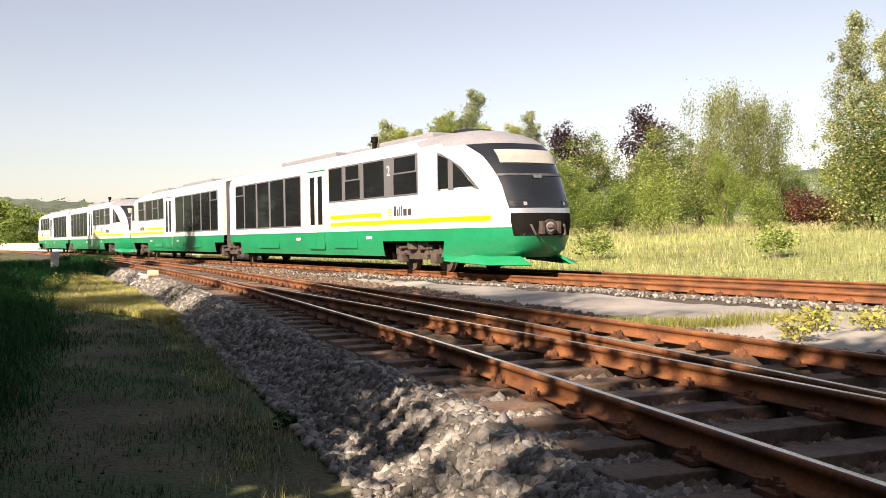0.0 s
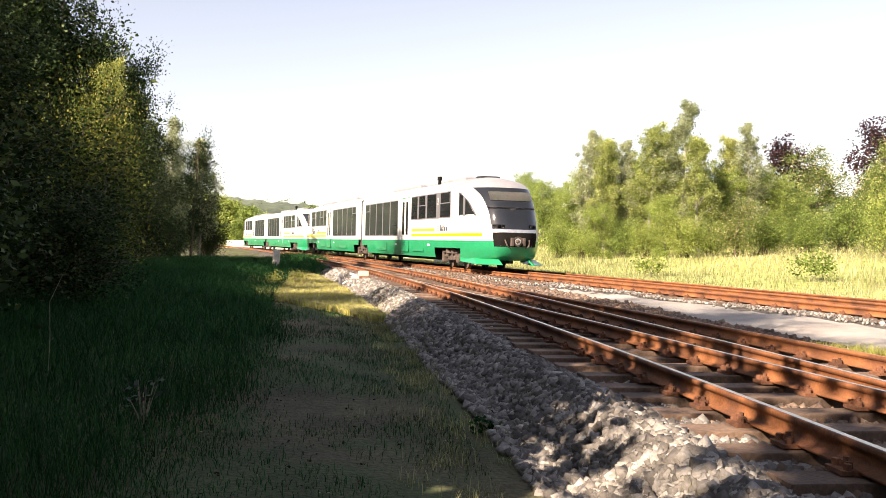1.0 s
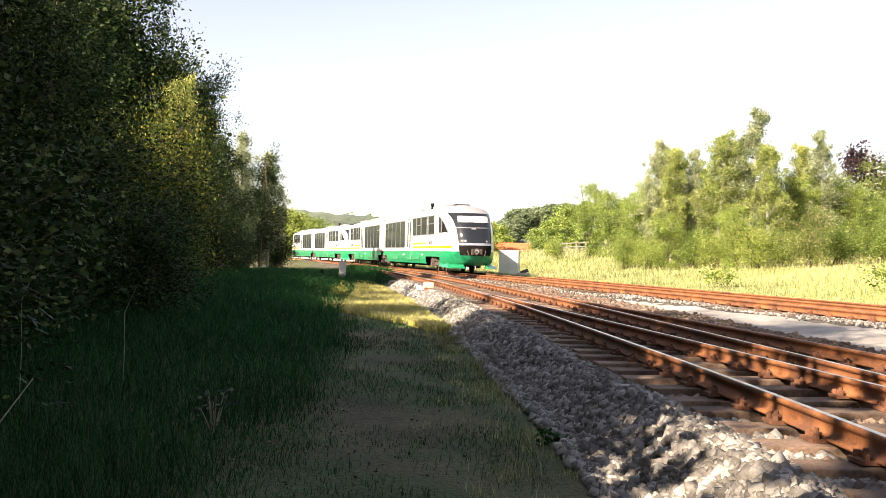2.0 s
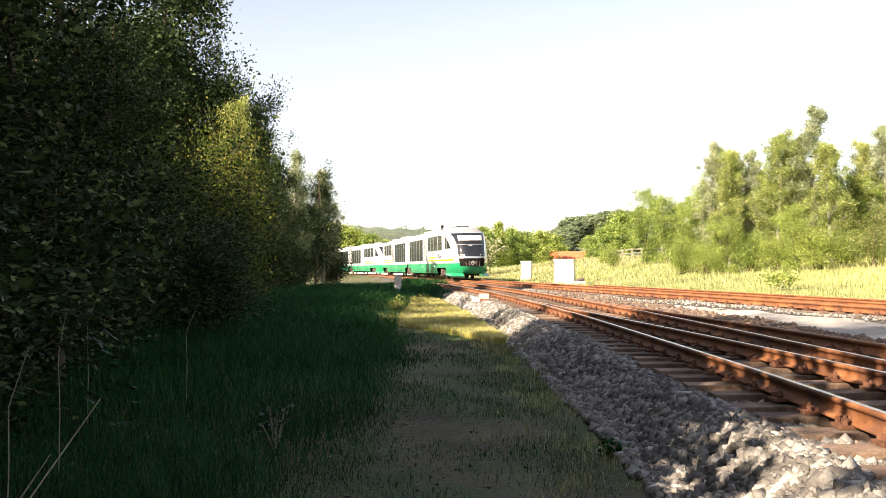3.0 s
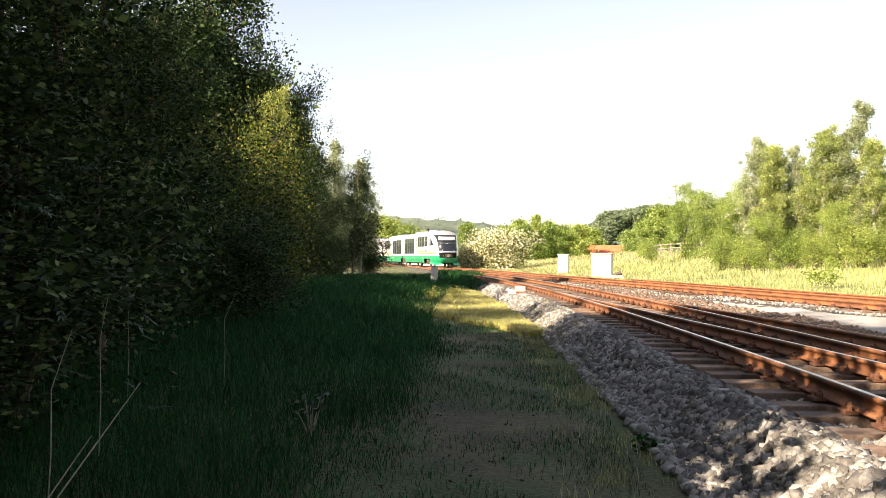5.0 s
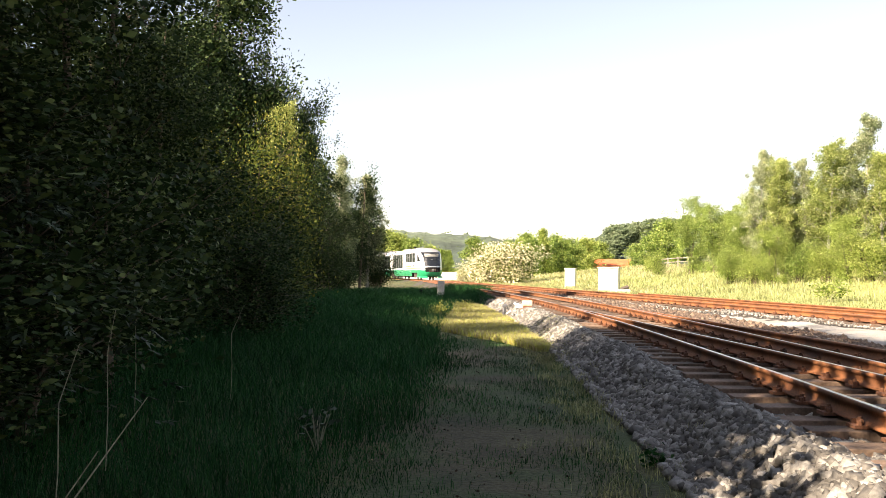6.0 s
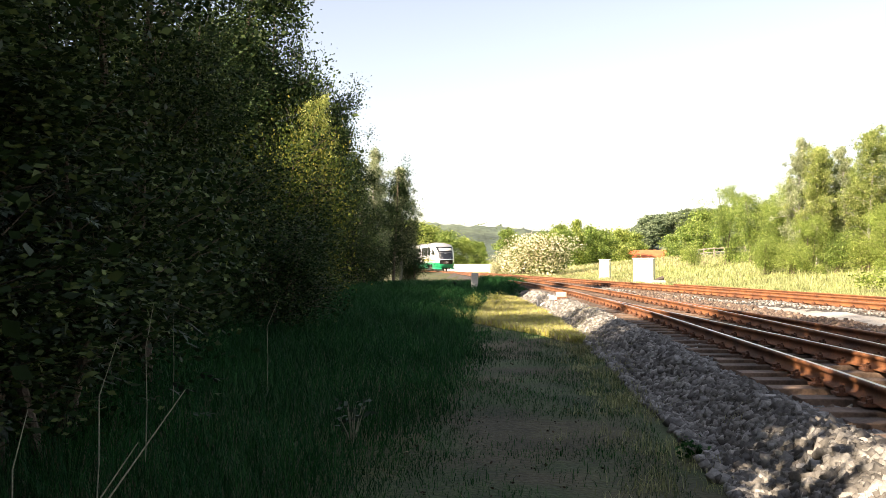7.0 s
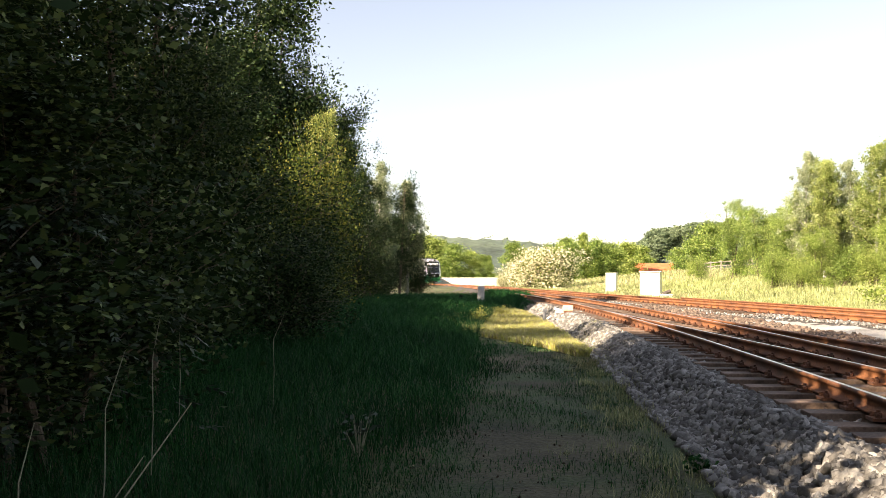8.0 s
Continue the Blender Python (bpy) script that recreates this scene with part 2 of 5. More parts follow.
TRACK_A = [(-30, 3.3), (0, 3.42), (4, 3.39), (8, 3.25), (11, 3.07), (15.5, 2.77), (19, 2.5), (26, 1.83), (33, 1.0), (43, -0.5), (55, -2.6), (70, -5.5), (90, -9.0), (120, -15.5)]
TRACK_B = [(-30, 8.2), (0, 5.12), (2.5, 4.9), (5.7, 4.58), (8.8, 4.2), (12.1, 3.8), (15.5, 3.32), (20, 2.7), (26, 1.86), (30, 1.37)]


def smooth_x(table, y):
    """A smooth line through (y, x) rows."""
    ys = [r[0] for r in table]
    i = max(0, min(len(ys) - 2, next((k for k in range(len(ys) - 1) if y < ys[k + 1]), len(ys) - 2)))
    y0, x0 = table[i]
    y1, x1 = table[i + 1]
    s = lambda k: (table[min(k + 1, len(ys) - 1)][1] - table[max(k - 1, 0)][1]) / (table[min(k + 1, len(ys) - 1)][0] - table[max(k - 1, 0)][0])
    h = y1 - y0
    t = (y - y0) / h
    return (2 * t**3 - 3 * t**2 + 1) * x0 + (t**3 - 2 * t**2 + t) * h * s(i) + (-2 * t**3 + 3 * t**2) * x1 + (t**3 - t**2) * h * s(i + 1)


AX = np.array([smooth_x(TRACK_A, y) for y in np.arange(-30, 121, 1.0)])


def track_a(y):
    return np.interp(y, np.arange(-30, 121, 1.0), AX)


def lateral(x, y):
    return x * ASIDE.x + y * ASIDE.y


def along(x, y):
    return x * AHEAD.x + y * AHEAD.y


def wave(x, y, s):
    return np.sin(x * s + 1.3 * np.sin(y * s * 0.7)) * np.cos(y * s * 0.9 + 1.7 * np.sin(x * s * 0.6))


def step(v, a, b):
    t = np.clip((v - a) / (b - a), 0, 1)
    return t * t * (3 - 2 * t)


def ground_z(x, y):
    x, y = np.asarray(x, float), np.asarray(y, float)
    u = x - (track_a(y) - 0.72) + 0.045 * wave(x, y, 2.1)
    lat, a = lateral(x, y), along(x, y)
    lat = lat + np.where(a > 85, 0.00108 * (a - 85) ** 2, 0)
    z = -0.56 + 0.35 * step(u, -1.42, -0.72) - 0.05 * step(u, -0.8, -0.5) * step(5.2 - u, 0, 0.6)
    z = z + 0.25 * step(-x, 2.0, 7.0) * step(60 - y, 0, 20) + 0.03 * wave(x, y, 0.9)
    # past the main line: a ditch, then a meadow that climbs gently
    z = z - 0.15 * step(lat, 17.0, 18.2) + 0.6 * step(lat, 20, 45) + 1.6 * step(lat, 45, 110) + 0.04 * wave(x, y, 0.35) * step(lat, 18, 30)
    z = z + (0.85 * step(lat, 17, 38) + 0.6 * step(a, 35, 70) * step(lat, 20, 34)) * (1 - step(a, 95, 135))
    # the far left: level with the main line
    z = z + 0.25 * step(lat, 9.5, 11.5) * (1 - step(u, -0.62, 0.0))
    return z


# ---- ground ----
def spread(a, b, near_a, near_b, fine, grow=1.22):
    v = list(np.arange(near_a, near_b, fine))
    d, q = fine, near_b
    while q < b:
        v.append(q)
        d *= grow
        q += d
    v.append(b)
    d, q = fine, near_a - fine
    while q > a:
        v.insert(0, q)
        d *= grow
        q -= d
    v.insert(0, a)
    return np.array(v)


def build_ground():
    xs, ys = spread(-900, 1200, -8, 22, 0.22), spread(-300, 2500, 1.5, 60, 0.24)
    X, Y = np.meshgrid(xs, ys)
    Z = ground_z(X, Y)
    v = np.stack([X, Y, Z], -1).reshape(-1, 3)
    nx, ny = len(xs), len(ys)
    i = (np.arange(ny - 1)[:, None] * nx + np.arange(nx - 1)[None]).ravel()
    f = np.stack([i, i + 1, i + 1 + nx, i + nx], 1)
    me = fast_mesh("ground", v, f, [M["turf"], M["earth"], M["ballast"], M["gravel"], M["meadow"]])
    c = v[f].mean(1)
    x, y = c[:, 0], c[:, 1]
    u = x - (track_a(y) - 0.72) + 0.15 * wave(x, y, 3.1) + 0.1 * wave(x, y, 7.7)
    ub = x - (track_a(y) + 0.72)
    lat, a = lateral(x, y), along(x, y)
    lat = lat + np.where(a > 85, 0.00108 * (a - 85) ** 2, 0)
    lw = lat + 0.25 * wave(x, y, 1.3)
    slot = np.zeros(len(c), np.int32)
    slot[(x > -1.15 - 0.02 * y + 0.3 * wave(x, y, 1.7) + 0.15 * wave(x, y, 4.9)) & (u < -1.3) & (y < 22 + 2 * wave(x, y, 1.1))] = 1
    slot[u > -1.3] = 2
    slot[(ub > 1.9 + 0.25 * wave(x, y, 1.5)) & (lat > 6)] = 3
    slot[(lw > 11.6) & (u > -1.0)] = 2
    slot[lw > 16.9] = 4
    slot[(y > 260) & (u < -1.3)] = 4
    me.polygons.foreach_set("material_index", slot)
    me.polygons.foreach_set("use_smooth", np.ones(len(f), bool))
    tagged(new("ground", me), "trackside ground of earth, gravel, ballast and meadow", "ground", kind="structure")


build_ground()


# ---- rails and sleepers ----
PROFILE = [(-0.022, 0.0, 1), (0.022, 0.0, 0), (0.036, -0.007, 0), (0.036, -0.035, 0), (0.012, -0.048, 0), (0.012, -0.118, 0), (0.068, -0.135, 0), (0.068, -0.15, 0),
           (-0.068, -0.15, 0), (-0.068, -0.135, 0), (-0.012, -0.118, 0), (-0.012, -0.048, 0), (-0.036, -0.035, 0), (-0.036, -0.007, 0)]


def rail_mesh(points, top):
    """A rail of true section swept along flat points."""
    v, f, k = [], [], len(PROFILE)
    for i, p in enumerate(points):
        t = (points[min(i + 1, len(points) - 1)] - points[max(i - 1, 0)]).normalized()
        s = Vector((t.y, -t.x, 0))
        v += [p + s * q[0] + Vector((0, 0, q[1])) for q in PROFILE]
    for i in range(len(points) - 1):
        for j in range(k):
            f.append((i * k + j, i * k + (j + 1) % k, (i + 1) * k + (j + 1) % k, (i + 1) * k + j))
    me = fast_mesh("rail", v, f, [M["rust"], top])
    idx = np.zeros(len(f), np.int32)
    idx[::k] = 1
    me.polygons.foreach_set("material_index", idx)
    return me


def offset_line(table, off, y0, y1, dy=0.8):
    pts = []
    y = y0
    while y <= y1 + 1e-6:
        a, b = smooth_x(table, y - 0.3), smooth_x(table, y + 0.3)
        t = Vector((b - a, 0.6, 0)).normalized()
        pts.append(Vector((smooth_x(table, y), y, 0)) + Vector((t.y, -t.x, 0)) * off)
        y += dy
    return pts


_bm = bmesh.new()
add_box(_bm, (-0.16, -0.085, -0.168), (0.16, 0.085, -0.142))
for _sx1 in (-1, 1):
    add_box(_bm, (_sx1 * 0.055 - 0.022, -0.045, -0.143), (_sx1 * 0.055 + 0.05 * _sx1 + 0.0, 0.045, -0.105))
    add_tube(_bm, [(_sx1 * 0.09, 0, -0.145), (_sx1 * 0.09, 0, -0.085)], [0.018, 0.016], 6)
    add_tube(_bm, [(_sx1 * 0.115, 0.06, -0.15), (_sx1 * 0.115, 0.06, -0.105)], [0.022, 0.02], 6)
    add_tube(_bm, [(_sx1 * 0.115, -0.06, -0.15), (_sx1 * 0.115, -0.06, -0.11)], [0.022, 0.02], 6)
CLAMP = mesh_of("rail_clamp", _bm, M["clamp"])
SLEEPER = {}


def sleeper_mesh(length):
    k = round(length, 1)
    if k not in SLEEPER:
        SLEEPER[k] = mesh_of("sleeper", box((-k / 2, -0.13, -0.31), (k / 2, 0.13, -0.165), 0.012), M["sleeper"])
    return SLEEPER[k]


def put_piece(name, me, parent, x, y, z, turn, tip=0.0):
    ob = new(name, me)
    ob.parent = parent
    ob.matrix_basis = Matrix.Translation((x, y, z)) @ Euler((0, tip, turn)).to_matrix().to_4x4()
    return ob


def build_tracks():
    rng = random.Random(4)
    near = thing("railway_track", "rusty siding and turnout on wooden sleepers in grey ballast", "railway track", kind="structure")
    for table, off, y0, y1, top in ((TRACK_A, -0.755, -12, 120, "railtop"), (TRACK_A, 0.755, -12, 120, "railtop"),
                                    (TRACK_B, -0.755, -12, 29.5, "railtop"), (TRACK_B, 0.755, -12, 29.5, "rusttop")):
        part("rail", rail_mesh(offset_line(table, off, y0, y1), M[top]), None, near)
    y = -6.0
    while y < 60:
        xa = smooth_x(TRACK_A, y)
        t = math.atan2(-(smooth_x(TRACK_A, y + 0.5) - smooth_x(TRACK_A, y - 0.5)), 1.0)
        lo, hi = xa - 1.3, xa + 1.3
        if y < 29:
            xb = smooth_x(TRACK_B, y)
            hi = max(hi, xb + 1.3)
        ln = hi - lo
        put_piece("sleeper", sleeper_mesh(ln), near, (lo + hi) / 2 + rng.uniform(-0.04, 0.04), y, rng.uniform(-0.012, 0.004), t + rng.uniform(-0.02, 0.02), rng.uniform(-0.004, 0.004))
        if y < 34:
            for table, off in ((TRACK_A, -0.755), (TRACK_A, 0.755), (TRACK_B, -0.755), (TRACK_B, 0.755)):
                if table is TRACK_B and y > 24:
                    continue
                put_piece("rail_clamp", CLAMP, near, smooth_x(table, y) + off, y, rng.uniform(-0.004, 0.006), t)
        y += 0.62
    main = thing("main_railway_track", "rusty main line of heavy rails beside fine gravel", "railway track", kind="structure")
    for off in (-0.755, 0.755):
        part("rail", rail_mesh([main_point(a, off) for a in np.arange(-40, 260, 2.0)], M["rusttop"]), None, main)
    # a spare rail and a guard rail lie beside the line
    part("spare_rail", rail_mesh([main_point(a, 2.6) - Vector((0, 0, 0.05)) for a in np.arange(-20, 46, 2.0)], M["rusttop"]), None, main, "loose rusty rail lying beside the track")
    part("guard_rail", rail_mesh([main_point(a, -0.53) - Vector((0, 0, 0.01)) for a in np.arange(2, 60, 2.0)], M["rusttop"]), None, main)
    a = -14.0
    while a < 110:
        p = main_point(a)
        put_piece("sleeper", sleeper_mesh(2.6), main, p.x, p.y, rng.uniform(-0.01, 0.004), HEAD + rng.uniform(-0.02, 0.02))
        if a < 60:
            for off in (-0.755, 0.755):
                q = main_point(a, off)
                put_piece("rail_clamp", CLAMP, main, q.x, q.y, 0, HEAD)
        a += 0.65


build_tracks()


# ---- the train ----
ZS = [0.42, 0.5, 0.6, 0.85, 0.95, 1.17, 1.35, 1.5, 1.62, 1.9, 2.15, 2.4, 2.7, 2.95, 3.15, 3.27, 3.37, 3.48, 3.6, 3.7, 3.78, 3.83]
YS = [0.45, 1.8, 3.5, 5.5, 8.0, 10.5, 13.0, 14.6, 16.3, 17.95]


def hull_width(z):
    return float(np.interp(z, [0.42, 0.6, 0.85, 3.15, 3.27, 3.37, 3.48, 3.6, 3.7, 3.78, 3.83], [1.34, 1.38, 1.415, 1.415, 1.405, 1.375, 1.3, 1.12, 0.85, 0.5, 0.02]))


def hull_front(z):
    return float(np.interp(z, [0.42, 0.6, 0.95, 1.35, 1.62, 1.9, 2.4, 2.95, 3.27, 3.48, 3.6, 3.7, 3.78, 3.83], [20.2, 20.45, 20.6, 20.65, 20.6, 20.52, 20.3, 19.95, 19.62, 19.25, 18.9, 18.5, 17.9, 17.1]))


def hull_pillar(z):
    return float(np.interp(z, [0.42, 0.95, 1.5, 1.62, 2.1, 2.5, 2.95, 3.2, 3.37, 3.48, 3.6, 3.83], [20.15, 20.35, 20.32, 20.28, 20.08, 19.85, 19.4, 18.95, 18.55, 18.2, 17.7, 16.4]))


NOSE = 2.7


def hull_y(x, z):
    """How far the nose reaches at x and z."""
    w, yf = hull_width(z), hull_front(z)
    yt = yf - 2.5
    return yt + 2.5 * max(0.0, 1 - min(1, abs(x / w)) ** NOSE) ** (1 / NOSE)


def hull_ring(z):
    """Points of one level from the rear near side round the nose; the pillar stands at a fixed place of the list."""
    w, yf = hull_width(z), hull_front(z)
    yt = yf - 2.5
    yp = min(max(hull_pillar(z), yt - 0.6), yf - 0.02)
    side = [(w, min(y, yt - 0.9)) for y in YS]

    def on(y):
        if y <= yt:
            return (w, y)
        s = (y - yt) / 2.5
        return (w * max(0, 1 - s**NOSE) ** (1 / NOSE), y)
    y0 = side[-1][1]
    side += [on(y0 + (yp - y0) * k / 7) for k in range(1, 8)]
    xp = side[-1][0]
    front = [(xp * (1 - k / 8), hull_y(xp * (1 - k / 8), z)) for k in range(1, 9)]
    half = side + front
    return half + [(-x, y) for x, y in half[-2::-1]], len(side) - 1, len(half)


def nose_patch(x0, x1, z0, z1, out=0.012, nx=10, nz=4):
    bm = bmesh.new()
    g = [[bm.verts.new((x, hull_y(x, z) + out, z)) for x in np.linspace(x0, x1, nx)] for z in np.linspace(z0, z1, nz)]
    for r, s in zip(g, g[1:]):
        for k in range(nx - 1):
            bm.faces.new((r[k + 1], r[k], s[k], s[k + 1]))
    bmesh.ops.solidify(bm, geom=bm.faces[:], thickness=0.01)
    return bm


def build_car(unit, turn):
    """One car of a unit: from the gangway to the nose; turn: 0 or 180 degrees about the unit's middle."""
    rings = [hull_ring(z) for z in ZS]
    n, sp = len(rings[0][0]), rings[0][1]
    last = n - 1 - sp
    groups = {k: bmesh.new() for k in ("white", "green", "roof", "mask", "recess", "trim")}
    grids = {}
    for k, bm in groups.items():
        grids[k] = [[None] * n for _ in ZS]

    def corner(k, i, j):
        if grids[k][i][j] is None:
            x, y = rings[i][0][j]
            grids[k][i][j] = groups[k].verts.new((x, y, ZS[i]))
        return grids[k][i][j]
    for i in range(len(ZS) - 1):
        zc = (ZS[i] + ZS[i + 1]) / 2
        for j in range(n - 1):
            yc = (rings[i][0][j][1] + rings[i][0][j + 1][1]) / 2
            inner = sp <= j < last
            if not inner and zc < 0.85 and (14.6 <= yc <= 17.95 or yc < 1.8):
                continue
            # the recess has no depth: flush hull faces are only coloured black
            if zc < 1.17:
                k = "recess" if inner and zc > 0.95 else "green"
            elif inner:
                k = "recess" if zc < 1.5 else "trim" if zc < 1.62 else "mask" if zc < 3.27 else "roof"
            elif zc > 3.37 and yc > 16.6 or zc > 3.27 and yc > 17.9 or zc > 3.69:
                k = "roof"
            else:
                k = "white"
            groups[k].faces.new((corner(k, i, j), corner(k, i, j + 1), corner(k, i + 1, j + 1), corner(k, i + 1, j)))
    # end wall at the gangway
    i0 = ZS.index(1.17)
    groups["white"].faces.new([groups["white"].verts.new((x * hull_width(z), 0.452, z)) for x, z in
                               [(1, z) for z in ZS[i0:-1]] + [(-1, z) for z in ZS[-2:i0 - 1:-1]]])
    m = pose(0, 0, 0, 0, 0, turn)
    body = part("car_body", groups["white"], M["white"], unit, "glossy white railcar body side", smooth=True)
    body.matrix_basis = m
    part("green_skirt", groups["green"], M["green"], body, "glossy green lower band", smooth=True)
    part("roof", groups["roof"], M["roofgrey"], body, "grey rounded roof", smooth=True)
    part("windscreen", groups["mask"], M["glass"], body, "dark curved windscreen", smooth=True)
    part("coupler_recess", groups["recess"], M["black"], body, "black hull faces standing in for the coupler recess", smooth=True)
    part("front_trim", groups["trim"], M["silver"], body, "silver strip under the windscreen", smooth=True)
    for s in (1, -1):
        X = 1.415 * s

        def slab(lo_y, lo_z, hi_y, hi_z, t=0.016, inset=0.0):
            a, b = X - 0.004 * s, X + (t - inset) * s
            return (min(a, b), lo_y, lo_z), (max(a, b), hi_y, hi_z)

        def window(panes, z0, z1, sash=(), name="side_window"):
            y0, y1 = panes[0][0], panes[-1][1]
            part(name + "_frame", box(*slab(y0 - 0.06, z0 - 0.05, y1 + 0.06, z1 + 0.05, 0.012)), M["frame"], body, "grey window band frame")
            for a, b in panes:
                part("window_pane", box(*slab(a, z0, b, z1, 0.018), 0.004), M["glass"], body, "dark tinted pane")
            for a, b, zz in sash:
                bm = box(*slab(a, zz - 0.02, b, zz + 0.02, 0.026))
                for q in (a, b - 0.05):
                    add_box(bm, *slab(q, zz, q + 0.05, z1, 0.024))
                part("sash", bm, M["frame"], body)

        window([(10.87, 11.85), (12.1, 13.15), (13.42, 14.75), (15.35, 16.68)], 2.16, 3.19, [(12.1, 13.15, 2.75), (15.35, 16.68, 2.75)])
        window([(1.3, 2.3), (2.45, 3.75), (3.95, 5.2), (5.4, 6.75), (6.95, 8.35)], 1.42, 3.13, [(1.3, 2.3, 2.75)], "low_window")
        # cab window with a slanting edge
        bm = bmesh.new()
        for (pts, t, mi) in (([(17.78, 2.14), (19.5, 2.14), (18.85, 2.72), (17.95, 3.12), (17.78, 3.14)], 0.012, 0),
                             ([(17.83, 2.2), (18.32, 2.2), (18.32, 2.94), (17.83, 3.08)], 0.018, 1),
                             ([(18.55, 2.2), (19.33, 2.2), (18.8, 2.66), (18.55, 2.83)], 0.018, 1),
                             ([(18.32, 2.15), (18.55, 2.15), (18.55, 2.87), (18.32, 2.97)], 0.016, 0)):
            lo = [bm.verts.new((math.copysign(min(1.415, 1.415 - 0.16 * max(0, y - 18.2) ** 2 * 0.55), s) - 0.004 * s, y, z)) for y, z in pts]
            hi = [bm.verts.new((v.co.x + (t + 0.004) * s, v.co.y, v.co.z)) for v in lo]
            fs = [bm.faces.new(hi if s > 0 else hi[::-1])]
            for k in range(len(pts)):
                q = (k + 1) % len(pts)
                fs.append(bm.faces.new((lo[k], lo[q], hi[q], hi[k]) if s > 0 else (lo[q], lo[k], hi[k], hi[q])))
            for f in fs:
                f.material_index = mi
        part("cab_window", bm, [M["frame"], M["glass"]], body, "dark triangular cab window")
        # double door
        bm = bmesh.new()
        add_box(bm, *slab(9.12, 0.6, 9.76, 3.2, 0.014))
        add_box(bm, *slab(9.79, 0.6, 10.43, 3.2, 0.014))
        n1 = len(bm.faces)
        for a in (9.27, 9.93):
            add_box(bm, *slab(a, 1.42, a + 0.36, 3.03, 0.022))
        for f in list(bm.faces)[n1:]:
            f.material_index = 1
        n2 = len(bm.faces)
        for a in (9.12, 9.79):
            add_box(bm, *slab(a, 0.6, a + 0.64, 1.17, 0.018))
        add_box(bm, *slab(9.05, 3.2, 10.5, 3.235, 0.03))
        for f in list(bm.faces)[n2:]:
            f.material_index = 2
        part("door", bm, [M["white"], M["glass"], M["green"]], body, "white double door with tall dark panes")
        part("yellow_stripe", box(*slab(10.9, 1.335, 18.05, 1.46, 0.006)), M["yellow"], body, "lemon-yellow stripe")
        part("yellow_stripe", box(*slab(10.9, 1.57, 14.55, 1.69, 0.006)), M["yellow"], body, "lemon-yellow stripe")
        bm = bmesh.new()
        prev = None
        for k in range(9):
            y = 18.05 + 1.85 * k / 8
            yt = hull_front(1.4) - 2.5
            q = max(0.0, (y - yt) / 2.5)
            x = (hull_width(1.4) * (1 - q**NOSE) ** (1 / NOSE) + 0.008) * s
            cur = (bm.verts.new((x, y, 1.335)), bm.verts.new((x, y, 1.46)))
            if prev:
                bm.faces.new((prev[0], cur[0], cur[1], prev[1]) if s < 0 else (prev[1], cur[1], cur[0], prev[0]))
            prev = cur
        bmesh.ops.recalc_face_normals(bm, faces=bm.faces[:])
        bmesh.ops.solidify(bm, geom=bm.faces[:], thickness=0.004)
        part("yellow_stripe", bm, M["yellow"], body, "lemon-yellow stripe")
        # operator's mark: plain bars
        bm = bmesh.new()
        for k in range(3):
            add_box(bm, *slab(14.95, 1.56 + 0.085 * k, 15.2, 1.6 + 0.085 * k, 0.006))
        part("mark", bm, M["yellow"], body, "small yellow bars")
        bm = bmesh.new()
        for a, b, h in ((15.32, 15.46, 0.28), (15.5, 15.6, 0.19), (15.64, 15.7, 0.25), (15.76, 15.82, 0.29), (15.88, 16.08, 0.19), (16.14, 16.34, 0.19)):
            add_box(bm, *slab(a, 1.56, b, 1.56 + h, 0.006))
        part("mark", bm, M["ink"], body, "small dark bars")
        part("class_sign", box(*slab(14.88, 2.22, 15.22, 3.12, 0.02)), M["frame"], body)
        txt = bpy.data.curves.new("class_number", "FONT")
        txt.body, txt.size, txt.extrude, txt.align_x = "2", 0.42, 0.002, "CENTER"
        txt.materials.append(M["white"])
        to = new("class_number", txt)
        to.parent = body
        to.matrix_basis = Matrix.Translation((X + 0.024 * s, 15.05, 2.72)) @ Euler((radians(90), 0, radians(90 * s))).to_matrix().to_4x4()
        part("service_hatch", box(*slab(11.2, 0.64, 12.9, 1.02, 0.012)), M["green"], body)
        part("service_hatch", box(*slab(4.0, 0.62, 6.2, 0.98, 0.01)), M["green"], body)
        part("data_bars", box(*slab(13.5, 0.92, 13.9, 1.0, 0.006)), M["white"], body)
        part("data_bars", box(*slab(7.9, 0.9, 8.3, 0.99, 0.006)), M["white"], body)
        # plough wing
        bm = bmesh.new()
        pts = [(1.36, 17.98, 0.50), (1.40, 17.98, 0.33), (1.40, 20.0, 0.26), (0.64, 20.8, 0.26), (0.62, 20.3, 0.46), (1.25, 19.2, 0.50)]
        top = [bm.verts.new((x * s, y, z)) for x, y, z in pts]
        low = [bm.verts.new((x * s * 0.93, y - 0.08, z - 0.02)) for x, y, z in pts]
        bm.faces.new(top if s < 0 else top[::-1])
        bm.faces.new(low if s > 0 else low[::-1])
        for k in range(6):
            q = (k + 1) % 6
            bm.faces.new((top[k], top[q], low[q], low[k]))
        bmesh.ops.recalc_face_normals(bm, faces=bm.faces[:])
        part("plough", bm, M["green"], body, "green plough wing under the nose")
        part("headlight_surround", nose_patch(0.5 * s, 0.9 * s, 1.66, 1.8, 0.008, 6, 3), M["mask"], body, "dark glossy headlight housing")
        part("headlight", nose_patch(0.55 * s, 0.63 * s, 1.69, 1.77, 0.016, 4, 3), M["lamp"], body, "clear headlight glass")
    part("sun_blind", nose_patch(-0.86, 0.86, 2.75, 3.1, 0.03, 14, 8), M["blind"], body, "pale blind behind the windscreen")
